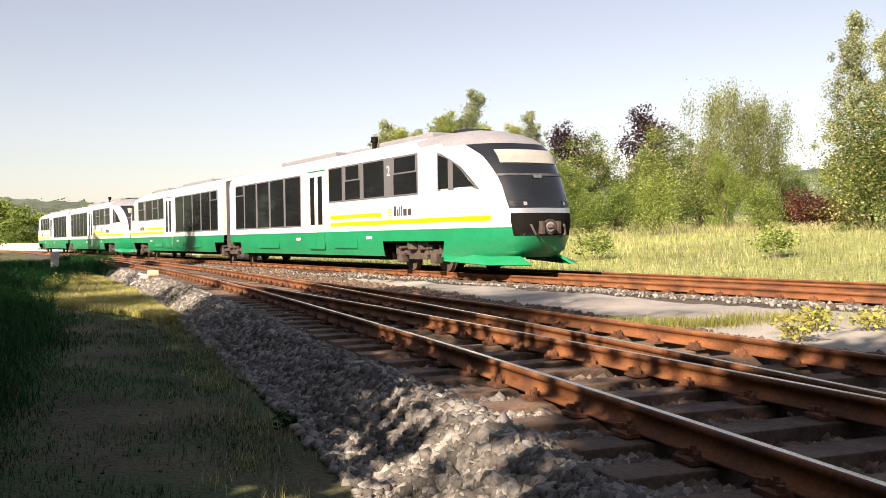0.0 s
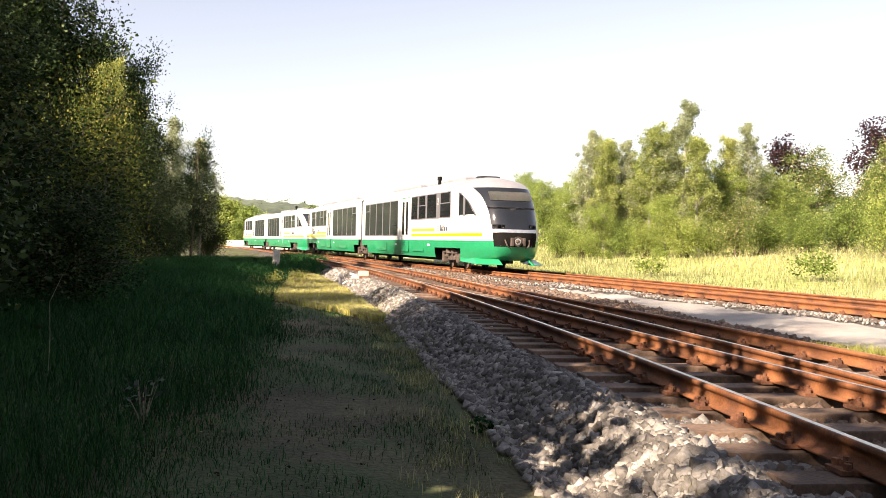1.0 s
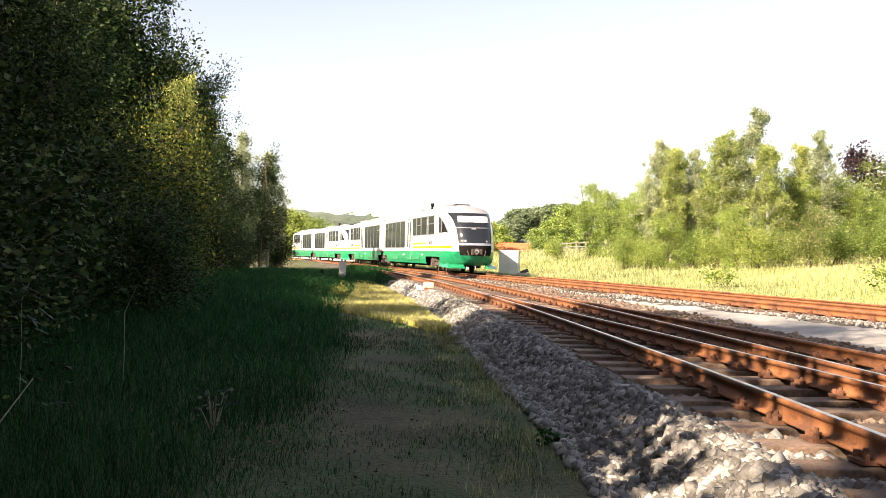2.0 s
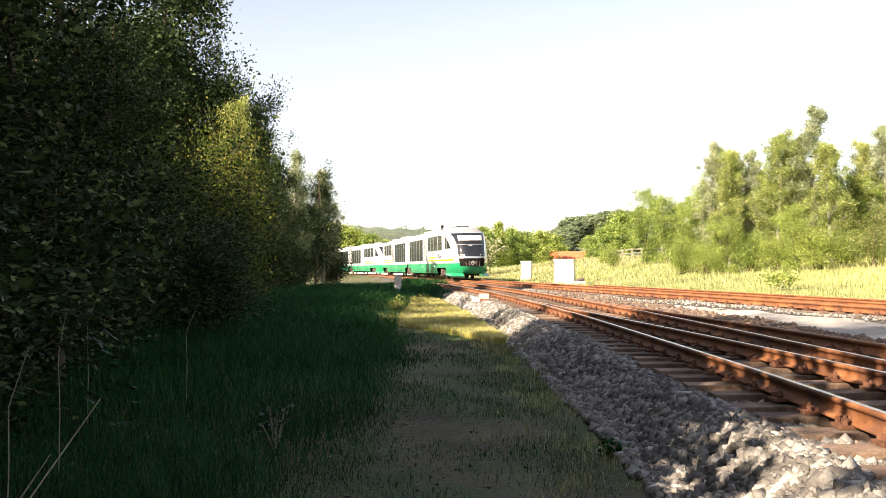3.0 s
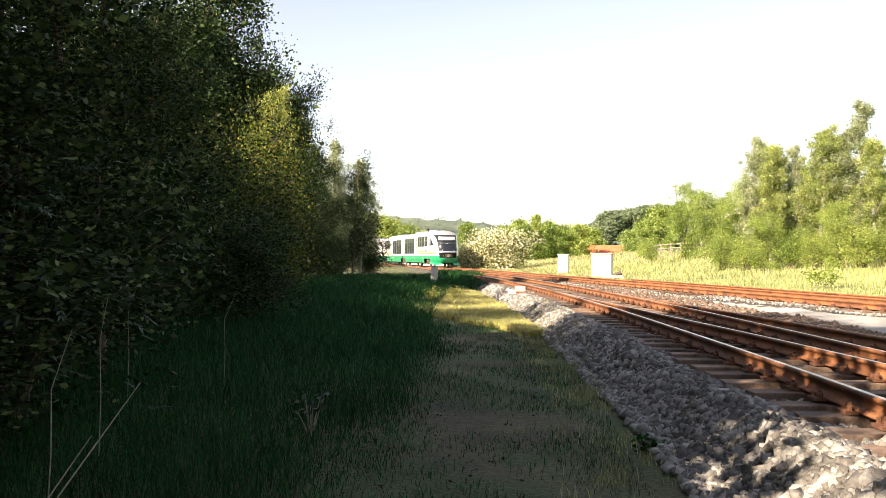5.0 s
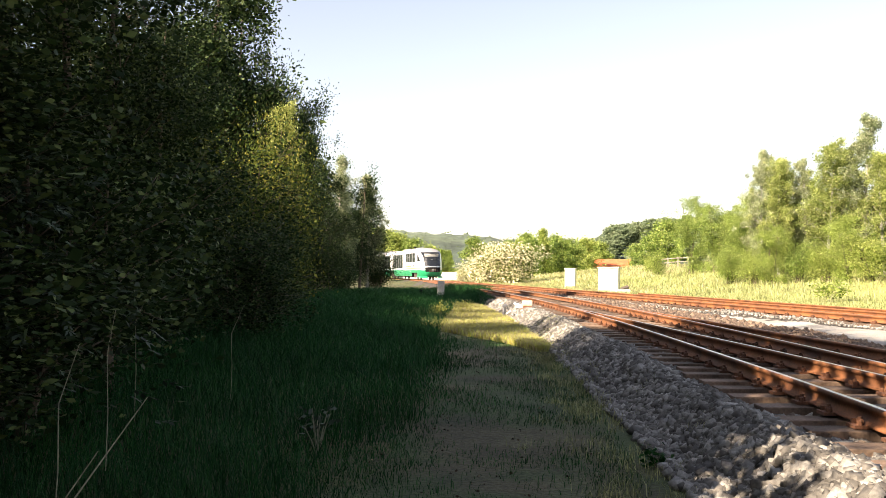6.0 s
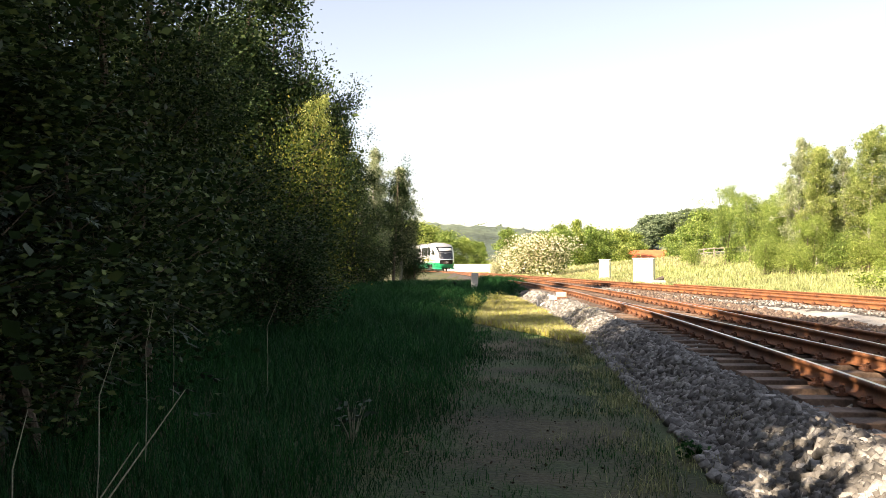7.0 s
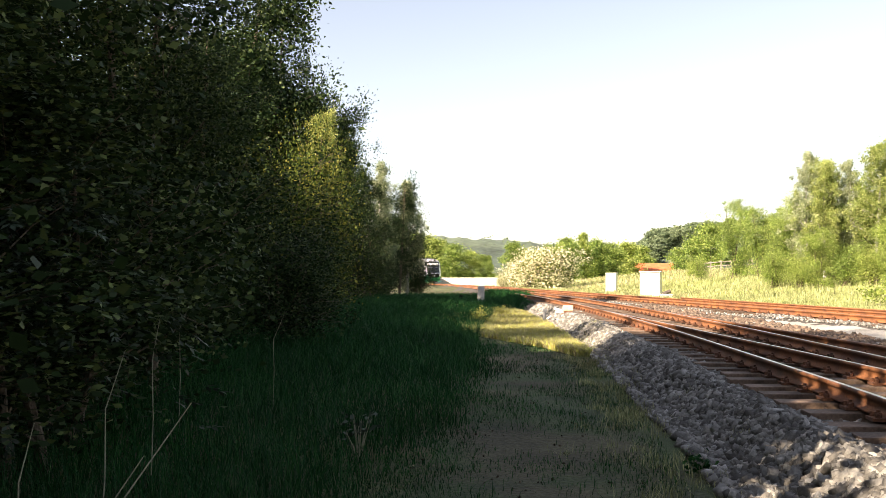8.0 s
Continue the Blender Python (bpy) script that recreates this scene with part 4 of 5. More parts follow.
# wood's depth to the left; unseen rows behind the eye, added to block skylight
_rw = random.Random(3)
for i in range(34):
    if i < 20:
        x, y = _rw.uniform(-30, -19), -28 + i * 4.6 + _rw.uniform(-1.5, 1.5)
    else:
        x, y = -14 + (i - 20) * 3.2 + _rw.uniform(-1, 1), _rw.uniform(-30, -16)
    plant("woods", x, y, _rw.uniform(10, 13.5), i * 1.1, 1.25, "trees of the wood")
# beyond the meadow
MEADOW_EDGE = [("bush_b", -7.4, 86, 2.2, 1.0), ("bush_b", -7.9, 80, 2.7, 1.0), ("broad", -9.9, 76, 7.2, 0.72), ("broad", -11.3, 74, 6.2, 0.95), ("broad", -12.9, 70, 5.8, 0.9),
    ("birch_b", -14.0, 64, 9.6, 0.85), ("birch", -15.4, 66, 8.9, 1.0), ("birch_b", -16.4, 64, 8.6, 0.9), ("birch", -17.5, 62, 9.4, 1.0), ("birch_b", -19.5, 62, 11.0, 0.9),
    ("birch", -20.6, 60, 8.4, 1.0), ("broad", -21.8, 66, 6.8, 0.9), ("birch_b", -23.4, 64, 9.4, 0.9), ("broad", -24.6, 70, 6.0, 0.9), ("broad", -18.6, 56, 4.6, 0.9),
    ("broad", -14.6, 58, 4.4, 0.9), ("broad", -13.2, 67, 6.7, 0.8), ("broad", -15.2, 65, 6.5, 0.8), ("broad", -17.2, 64, 6.9, 0.8), ("broad", -18.8, 63, 6.7, 0.8), ("broad", -20.6, 64, 6.3, 0.8), ("broad", -22.4, 64, 6.1, 0.8), ("broad", -24.6, 65, 6.3, 0.85), ("birch", -18.4, 64, 9.2, 0.9), ("birch", -14.9, 63, 8.8, 0.9), ("birch", -22.6, 65, 8.6, 0.9), ("bush_b", -12.2, 62, 3.0, 1.2)]
BIRCH_ROW = [("bush_b", -13.6, 60, 2.8, 1.2), ("bush_b", -16.0, 58, 3.2, 1.2), ("bush_b", -17.4, 57, 3.0, 1.2), ("bush_b", -19.8, 55, 3.2, 1.2), ("bush_b", -21.2, 56, 2.8, 1.3),
    ("bush_b", -24.4, 56, 3.2, 1.3), ("bush_b", -26.6, 56, 3.2, 1.3), ("ochre", -22.6, 54, 4.0, 1.0), ("copper", -25.6, 125, 13.5, 0.9), ("copper", -30.5, 125, 14.8, 0.8),
    ("copper", -22.5, 130, 12.0, 0.7), ("chest", -27.2, 74, 7.6, 0.9), ("chest", -29.9, 76, 8.2, 0.95), ("chest", -32.2, 74, 7.8, 0.9), ("broad", -26.0, 66, 5.0, 0.9),
    ("bush_b", -28.6, 58, 4.0, 1.1), ("bush_b", -31.0, 50, 4.4, 0.8)]
GARDEN_TREES = [("ochre", -33.6, 62, 5.6, 1.0), ("weep", -35.4, 62, 10.2, 0.78), ("weep", -37.0, 63, 9.4, 0.75), ("broad", -35.0, 58, 5.6, 0.8), ("broad", -38.6, 70, 5.4, 1.0),
    ("bush_b", -37.2, 52, 3.6, 1.0), ("red", -39.6, 60, 3.0, 1.3), ("red", -40.8, 60, 2.6, 1.2), ("broad", -41.5, 76, 5.4, 1.1), ("birch_b", -42.2, 50, 11.9, 0.72),
    ("birch_b", -44.2, 49, 10.6, 0.8), ("ochre", -43.0, 44, 5.6, 1.0), ("ochre", -45.0, 43, 6.2, 1.0), ("broad", -47.5, 52, 8, 1.0), ("broad", -51, 54, 8, 1.0),
    ("broad", -56, 54, 8, 1.0)]
for i, (k, az, dist, h, w) in enumerate(MEADOW_EDGE + BIRCH_ROW + GARDEN_TREES):
    x, y = polar(az, dist)
    plant(k, x, y, h - 0.85, i * 1.3, w, "trees behind the meadow")
# down the valley
for i, (k, az, dist, h, w) in enumerate([
        ("conifer", -1.0, 130, 7.2, 0.8), ("far", -0.2, 128, 5.6, 0.8), ("far", -2.0, 132, 5.2, 0.8), ("far", 0.6, 140, 6.0, 0.8), ("far", -3.0, 150, 5.4, 0.9), ("far", -8.5, 110, 5.6, 1.0), ("far", -1.5, 138, 6.4, 0.9), ("far", -2.5, 142, 6.0, 0.9), ("far", -3.6, 158, 6.6, 1.0), ("far", -4.3, 178, 6.4, 1.0), ("far", 0.2, 150, 7.2, 0.9), ("far", 1.2, 160, 6.4, 0.9), ("far", -6.6, 150, 5.2, 1.0), ("far", -7.4, 128, 5.4, 1.0), ("far", 3.4, 175, 7.6, 0.95),
        ("far", 2.2, 200, 6.5, 1.0), ("far", 6.4, 178, 6.4, 1.0), ("far", 7.3, 172, 7.6, 1.0), ("far", 8.3, 176, 8.8, 1.0), ("far", 9.4, 184, 10.0, 1.0), ("far", 10.6, 195, 11.0, 1.0), ("far", 7.9, 168, 5.0, 1.0),
        ("far", 5.6, 185, 5.6, 1.0), ("conifer", 5.0, 210, 6.0, 0.8)]):
    x, y = polar(az, dist)
    plant(k, x, y, h, i * 1.9, w, "trees down the valley")
for i, (az, dist, h, w) in enumerate([(0.6, 96, 3.8, 1.0), (1.5, 95, 4.1, 1.0), (2.4, 96, 3.8, 0.95), (3.2, 98, 2.9, 0.95), (3.8, 99, 2.0, 0.9), (4.3, 99, 1.3, 0.9)]):
    x, y = polar(az, dist)
    plant("blossom", x, y, h, i * 2.3, w, "flowering shrubs by the line")


def build_hills():
    """Wooded ridges that close the valley."""
    rng = np.random.default_rng(5)
    for name, dist, table, mat, leaf, lab in (
            ("hill", 620, [(-70, 5.5), (-40, 3.5), (-20, 3.0), (-12, 3.3), (-6.5, 3.0), (-4, 2.1), (-2, 1.6), (1, 1.95), (4, 2.3), (6, 2.35), (9, 2.6), (14, 3.4), (30, 5), (70, 5.5)], "hill", "darkleaf", "wooded ridge closing the valley"),
            ("nearer_hill", 330, [(-70, 4.2), (-30, 3.2), (-13, 2.3), (-9, 2.2), (-7, 2.0), (-5.2, 1.75), (-4.4, 1.0), (-3, 0.1), (0, -0.5), (9, -0.5), (12, 1.5), (20, 4.0), (70, 4.5)], "hill", "darkleaf", "wooded slope with a pale pasture")):
        az = np.linspace(-70, 70, 281)
        depth = np.linspace(0, 1, 14)
        A, D = np.meshgrid(az, depth)
        top = np.interp(A, [r[0] for r in table], [r[1] for r in table])
        r = dist * (1 + 0.35 * D)
        z = 0.98 + np.tan(np.radians(top)) * dist * np.sin(np.clip(D * 2.2, 0, 1) * math.pi / 2) * (1 + 0.35 * D) - 3 * (1 - np.clip(D * 2.2, 0, 1))
        z = z + np.sin(A * 7 + D * 9) * 0.006 * dist * 0.3 + np.sin(A * 17 + 3) * 0.0015 * dist
        v = np.stack([-np.sin(np.radians(A)) * r, np.cos(np.radians(A)) * r, z], -1).reshape(-1, 3)
        nx, ny = len(az), len(depth)
        i = (np.arange(ny - 1)[:, None] * nx + np.arange(nx - 1)[None]).ravel()
        me = fast_mesh(name, v, np.stack([i, i + 1, i + 1 + nx, i + nx], 1), [M[mat], M["pasture"]])
        me.polygons.foreach_set("use_smooth", np.ones(len(me.polygons), bool))
        if name == "nearer_hill":
            c = v[np.stack([i, i + 1, i + 1 + nx, i + nx], 1)].mean(1)
            ca = np.degrees(np.arctan2(-c[:, 0], c[:, 1]))
            el = np.degrees(np.arctan2(c[:, 2] - 0.98, np.hypot(c[:, 0], c[:, 1])))
            fld = (ca < -6.2) & (ca > -9) & (el < 1.95) & (el > 0.8)
            me.polygons.foreach_set("material_index", fld.astype(np.int32))
        tagged(new(name, me), lab, "hill", kind="structure")
        if name == "nearer_hill":
            rt = random.Random(21)
            for k in range(150):
                ta = rt.uniform(-13, -3.6)
                field = -9.2 < ta < -6.0
                td = rt.uniform(0.4, 0.5) if field or k % 2 else rt.uniform(0.16, 0.42)
                q = min(1.0, td * 2.2)
                tr = dist * (1 + 0.35 * td)
                tz = 0.98 + math.tan(radians(np.interp(ta, [r[0] for r in table], [r[1] for r in table]))) * dist * math.sin(q * math.pi / 2) * (1 + 0.35 * td) - 3 * (1 - q)
                sc = rt.uniform(0.5, 0.95)
                tx, ty = polar(ta, tr)
                w = tagged(new("hillside_tree"), "distant rounded tree on a wooded hillside", "tree", "trees on the hillside")
                w.matrix_basis = Matrix.Translation((tx, ty, tz - 0.4)) @ Matrix.Rotation(k * 1.7, 4, "Z") @ Matrix.Diagonal((sc * 1.3, sc * 1.3, sc, 1))
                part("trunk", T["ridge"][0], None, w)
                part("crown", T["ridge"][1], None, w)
        ok = np.ones(len(v), bool)
        if name == "nearer_hill":
            va = np.degrees(np.arctan2(-v[:, 0], v[:, 1]))
            ve = np.degrees(np.arctan2(v[:, 2] - 0.98, np.hypot(v[:, 0], v[:, 1])))
            ok = ~((va < -6.0) & (va > -9.2) & (ve < 2.1)) & (v[:, 2] > 1)
        cen = v[ok]
        cloud = leaf_cloud("woodland", cen + rng.normal(0, 1.0, cen.shape) - np.array([0, 0, dist * 0.005]), np.full(len(cen), dist * 0.003), 40000, dist * 0.0026, M["coniferleaf"], rng)
        tagged(new("woodland", cloud), "dense green woodland on a far slope", "woodland", kind="stuff")


build_hills()


# ---- grass ----
def grass(name, label, x, y, height, width, mat, rng, lean=0.35):
    """Bent tapering blades at the given places, one joined mesh."""
    n = len(x)
    z = ground_z(x, y) - 0.02
    p = np.stack([x, y, z], 1)
    th = rng.uniform(0, math.tau, n)
    side = np.stack([np.cos(th), np.sin(th), 0 * th], 1) * width[:, None] * 0.5
    ld = np.clip(rng.normal(0, lean, (n, 2)), -1.1, 1.1)
    up = np.stack([ld[:, 0] * 0.35, ld[:, 1] * 0.35, np.ones(n)], 1) * height[:, None]
    bend = np.stack([ld[:, 0], ld[:, 1], -0.15 * np.ones(n)], 1) * height[:, None]
    a, b = p - side, p + side
    m = p + up * 0.6
    tip = p + up + bend * 0.6
    v = np.stack([a, b, m + side * 0.7, tip, m - side * 0.7], 1).reshape(-1, 3)
    f = (np.array([(0, 1, 2), (0, 2, 4), (4, 2, 3)])[None] + 5 * np.arange(n)[:, None, None]).reshape(-1, 3)
    return tagged(new(name, fast_mesh(name, v, f, mat)), label, "grass", kind="stuff")


def build_grass():
    rng = np.random.default_rng(8)
    # verge below the trees: denser near the eye
    n = 176000
    y = 2.0 + 62 * rng.uniform(0, 1, n) ** 1.9
    y[160000:] = rng.uniform(-8, 2.0, 16000)
    x = -0.95 - 0.02 * y + 0.25 * wave(y, y * 0.3, 1.9) + rng.normal(0, 0.2, n) - rng.uniform(0, 1, n) * (6.0 + 0.06 * y)
    ok = (np.hypot(x, y) > 1.6) & ((y < 20) | (x < -2.1 - 0.06 * (y - 20)) | (y > 40))
    x, y = x[ok], y[ok]
    inside = -x - 0.75 - 0.02 * y + 0.35 * wave(x, y, 1.3)
    h = (0.1 + 0.34 * rng.uniform(0, 1, len(x)) ** 2) * (0.3 + 0.7 * step(inside, 0, 1.1)) * (1 + 0.5 * step(-x, 2, 5))
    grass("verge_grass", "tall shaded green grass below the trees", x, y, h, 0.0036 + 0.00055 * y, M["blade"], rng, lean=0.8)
    # lit tongue of grass between path and ballast; sunlight is put into paler blades
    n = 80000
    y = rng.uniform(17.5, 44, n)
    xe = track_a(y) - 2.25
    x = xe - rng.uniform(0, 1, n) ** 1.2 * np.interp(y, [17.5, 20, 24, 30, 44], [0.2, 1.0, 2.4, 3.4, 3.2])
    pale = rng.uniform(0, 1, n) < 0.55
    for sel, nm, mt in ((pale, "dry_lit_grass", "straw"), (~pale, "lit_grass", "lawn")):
        grass(nm, "grass coloured sunlit yellow beside the ballast", x[sel], y[sel], 0.07 + 0.17 * rng.uniform(0, 1, sel.sum()) ** 1.5, 0.011 + 0.0007 * y[sel], M[mt], rng)
    # sparse tufts along the path's edge
    n = 13000
    k = rng.integers(0, 320, n)
    ty = 3.5 + 20.5 * rng.uniform(0, 1, 320) ** 0.7
    tx = np.interp(ty, [3, 10, 24], [0.85, 0.7, 0.2]) + rng.normal(0, 0.24, 320)
    x, y = tx[k] + rng.normal(0, 0.07, n), ty[k] + rng.normal(0, 0.09, n)
    grass("path_tufts", "thin grass tufts along a trodden path", x, y, 0.04 + 0.13 * rng.uniform(0, 1, n) ** 2, np.full(n, 0.006), M["meadowblade"], rng)
    n = 70000
    y = 2.5 + 20 * rng.uniform(0, 1, n) ** 1.3
    x = rng.uniform(-1.9, 1.0, n) - 0.02 * y
    ok = wave(x, y, 1.7) + wave(x, y, 4.3) * 0.6 + rng.normal(0, 0.5, n) > 0.05
    x, y = x[ok], y[ok]
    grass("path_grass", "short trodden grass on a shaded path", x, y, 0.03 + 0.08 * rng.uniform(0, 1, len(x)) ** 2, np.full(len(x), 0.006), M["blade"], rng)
    n = 500
    y = 2.5 + 18 * rng.uniform(0, 1, n) ** 1.4
    x = rng.normal(-0.2, 0.7, n) - 0.02 * y
    lit = np.stack([x, y, ground_z(x, y) + 0.012], 1)
    tagged(new("leaf_litter", leaf_cloud("leaf_litter", lit, np.full(n, 0.01), 900, 0.028, M["litter"], rng, 0.0, 0.05)), "small dead leaves and twigs on a trodden path", "leaf litter", kind="stuff")
    # meadow past the main line
    n = 120000
    a = -5 + 120 * rng.uniform(0, 1, n) ** 1.25
    lat = 17.1 + 36 * rng.uniform(0, 1, n) ** 1.5
    lat = lat - np.where(a > 85, 0.00108 * (a - 85) ** 2, 0)
    x, y = AHEAD.x * a + ASIDE.x * lat, AHEAD.y * a + ASIDE.y * lat
    pale = wave(x, y, 0.22) + rng.normal(0, 0.5, n) + 0.8 * step(lat, 22, 34) > 0.75
    hh = 0.1 + 0.36 * rng.uniform(0, 1, n) ** 1.6 * (0.5 + 0.8 * step(lat, 18, 28))
    for sel, nm, lb, mt in ((pale, "meadow_straw", "tall straw-coloured meadow grass", "straw"), (~pale, "meadow_grass", "yellow-green meadow grass", "meadowblade")):
        grass(nm, lb, x[sel], y[sel], hh[sel], 0.009 + 0.0004 * a[sel].clip(0), M[mt], rng, lean=0.55)


build_grass()


# ---- ballast stones ----
def stones(name, label, x, y, z, size, mat, rng):
    n = len(x)
    cube = np.array([[i, j, k] for i in (-1, 1) for j in (-1, 1) for k in (-1, 1)], float) * 0.5
    v = cube[None] * (1 + rng.normal(0, 0.22, (n, 8, 3))) * (size * rng.uniform(0.6, 1.3, n))[:, None, None] * rng.uniform(0.6, 1.25, (n, 1, 3))
    q = rng.normal(0, 1, (n, 4))
    q /= np.linalg.norm(q, axis=1)[:, None]
    w, a, b, c = q.T
    R = np.stack([np.stack([1 - 2 * (b * b + c * c), 2 * (a * b - c * w), 2 * (a * c + b * w)], -1),
                  np.stack([2 * (a * b + c * w), 1 - 2 * (a * a + c * c), 2 * (b * c - a * w)], -1),
                  np.stack([2 * (a * c - b * w), 2 * (b * c + a * w), 1 - 2 * (a * a + b * b)], -1)], 1)
    v = np.einsum("nij,nkj->nki", R, v) + np.stack([x, y, z], 1)[:, None]
    f = np.array([(0, 1, 3, 2), (4, 6, 7, 5), (0, 4, 5, 1), (2, 3, 7, 6), (0, 2, 6, 4), (1, 5, 7, 3)])
    f = (f[None] + 8 * np.arange(n)[:, None, None]).reshape(-1, 4)
    return tagged(new(name, fast_mesh(name, v.reshape(-1, 3), f, mat)), label, "ballast", kind="stuff")


def build_stones():
    rng = np.random.default_rng(9)
    n = 96000
    y = 2.6 + 36 * rng.uniform(0, 1, n) ** 2.0
    y[90000:] = rng.uniform(-7, 2.6, 6000)
    left = rng.uniform(0, 1, n) < 0.55
    u = np.where(left, -1.5 + 1.5 * rng.uniform(0, 1, n) ** 0.75, rng.uniform(0.0, 4.2, n))
    x = track_a(y) - 0.755 + u
    clear = np.ones(n, bool)
    for table, off in ((TRACK_A, -0.755), (TRACK_A, 0.755), (TRACK_B, -0.755), (TRACK_B, 0.755)):
        rx = np.interp(y, np.arange(0, 40, 1.0), [smooth_x(table, q) + off for q in np.arange(0, 40, 1.0)])
        clear &= np.abs(x - rx) > 0.09
    inner = (u + rng.normal(0, 0.12, n) > -0.12)[clear]
    x, y = x[clear], y[clear]
    size = (0.046 + 0.0009 * y) * rng.uniform(0.7, 1.3, len(y))
    z = ground_z(x, y) + rng.uniform(-0.005, 0.03, len(x)) - 0.03 * (u > -0.5)[clear]
    for sel, nm, lb, mt in ((~inner, "ballast_stones", "loose angular grey ballast stones along the siding", "stone"), (inner, "track_stones", "rust-stained ballast stones between the rails", "trackstone")):
        stones(nm, lb, x[sel], y[sel], z[sel], size[sel], M[mt], rng)
    n = 6500
    a = -4 + 60 * rng.uniform(0, 1, n) ** 1.4
    lat = MAIN - 1.0 - np.abs(rng.normal(0, 0.3, n))
    x, y = AHEAD.x * a + ASIDE.x * lat, AHEAD.y * a + ASIDE.y * lat
    stones("main_ballast", "pale ballast stones along the main line", x, y, ground_z(x, y) + 0.02, np.full(n, 0.048), M["stone"], rng)


build_stones()


# ---- small things ----
def build_furniture():
    # switch lantern box by the turnout
    x, y = polar(0.15, 29.8)
    z = float(ground_z(x, y))
    s = thing("switch_box", "weathered yellow switch weight and box beside the turnout", "switch box", Matrix.Translation((x, y, z)))
    part("housing", box((-0.17, -0.13, 0.1), (0.17, 0.13, 0.27), 0.04), M["switchyellow"], s)
    part("base", box((-0.22, -0.17, -0.05), (0.22, 0.17, 0.1), 0.02), M["rust"], s)
    part("lever", add_tube(bmesh.new(), [(-0.2, 0, 0.1), (-0.42, 0.1, 0.16)], [0.03, 0.03], 8), M["silver"], s)
    x, y = polar(1.6, 29.0)
    z = float(ground_z(x, y))
    s = thing("ground_signal", "low dark signal stand with pale feet on the ballast", "signal", Matrix.Translation((x, y, z)))
    part("post", add_tube(bmesh.new(), [(0, 0, -0.05), (0, 0, 0.5)], [0.05, 0.05], 8), M["frame"], s)
    part("post", add_tube(bmesh.new(), [(0.45, 0, -0.05), (0.45, 0, 0.42)], [0.05, 0.05], 8), M["silver"], s)
    part("head", box((-0.06, -0.06, 0.4), (0.09, 0.06, 0.5), 0.03), M["frame"], s)
    part("head", box((0.34, -0.07, 0.36), (0.6, 0.07, 0.45), 0.02), M["concrete"], s)
    part("rod", add_tube(bmesh.new(), [(-0.1, 0, 0.05), (0.2, 0.02, 0.28), (0.55, 0, 0.06)], [0.02, 0.02, 0.02], 6), M["silver"], s)
    # concrete post and black stump
    x, y = polar(5.62, 46)
    s = thing("concrete_post", "square grey concrete marker post in grass", "post", pose(x, y, float(ground_z(x, y)), 0, 1.5, 10))
    part("shaft", box((-0.17, -0.12, -0.2), (0.17, 0.12, 0.98), 0.03), M["concrete"], s)
    part("foot", box((-0.24, -0.2, -0.1), (0.24, 0.2, 0.16), 0.03), M["concrete"], s)
    x, y = polar(6.9, 45)
    s = thing("stump", "short black iron stump in grass", "post", pose(x, y, float(ground_z(x, y)), 0, 3, 0))
    part("shaft", add_tube(bmesh.new(), [(0, 0, -0.1), (0, 0, 0.42), (0.02, 0, 0.5)], [0.1, 0.1, 0.06], 10), M["black"], s)
    # cabinets past the main line
    for az, dist, w, h, lab in ((-4.95, 58, 1.25, 1.6, "wide pale grey equipment cabinet with closed doors"), (-2.56, 76, 0.85, 1.5, "slim pale grey equipment cabinet on a plinth")):
        x, y = polar(az, dist)
        s = thing("equipment_cabinet", lab, "cabinet", pose(x, y, float(ground_z(x, y)), 0, 0, az - 12))
        part("body", box((-w / 2, -0.3, 0.12), (w / 2, 0.3, h), 0.02), M["cabinet"], s)
        part("plinth", box((-w / 2 - 0.04, -0.34, -0.3), (w / 2 + 0.04, 0.34, 0.12), 0.02), M["concrete"], s)
        part("cap", box((-w / 2 - 0.05, -0.36, h), (w / 2 + 0.05, 0.36, h + 0.07), 0.02), M["cabinet"], s)
        for q in (-1, 1):
            part("door", box((min(0.01 * q, q * (w / 2 - 0.04)), -0.325, 0.2), (max(0.01 * q, q * (w / 2 - 0.04)), -0.3, h - 0.08), 0.006), M["cabinet"], s)
    x, y = polar(-5.85, 55)
    s = thing("track_box", "low pale track connection box beside a cabinet", "track box", pose(x, y, float(ground_z(x, y)), 0, 0, 5))
    part("body", box((-0.35, -0.22, -0.2), (0.35, 0.22, 0.34), 0.05), M["concrete"], s)
    part("lid", add_tube(bmesh.new(), [(-0.2, -0.05, 0.34), (0.25, -0.05, 0.5)], [0.1, 0.12], 8), M["bogie"], s)
    # house with an orange roof
    x, y = polar(-5.15, 165)
    gz = float(ground_z(x, y))
    s = thing("house", "low white house with an orange tiled roof", "house", pose(x, y, gz, 0, 0, -5))
    part("wall", box((-3.3, -3, -0.3), (3.3, 3, 1.5)), M["render"], s)
    bm = bmesh.new()
    v = [bm.verts.new(p) for p in ((-3.6, -3.4, 1.5), (3.6, -3.4, 1.5), (3.6, 3.4, 1.5), (-3.6, 3.4, 1.5), (-3.3, 0, 3.0), (3.3, 0, 3.0))]
    for f in ((0, 1, 5, 4), (2, 3, 4, 5), (1, 2, 5), (3, 0, 4), (3, 2, 1, 0)):
        bm.faces.new([v[k] for k in f])
    part("roof", bm, M["tile"], s)
    for q in (-1.8, 0.2, 1.9):
        part("window", box((q - 0.4, -3.03, 0.2), (q + 0.4, -2.99, 1.1)), M["glass"], s)
    x, y = polar(-2.9, 160)
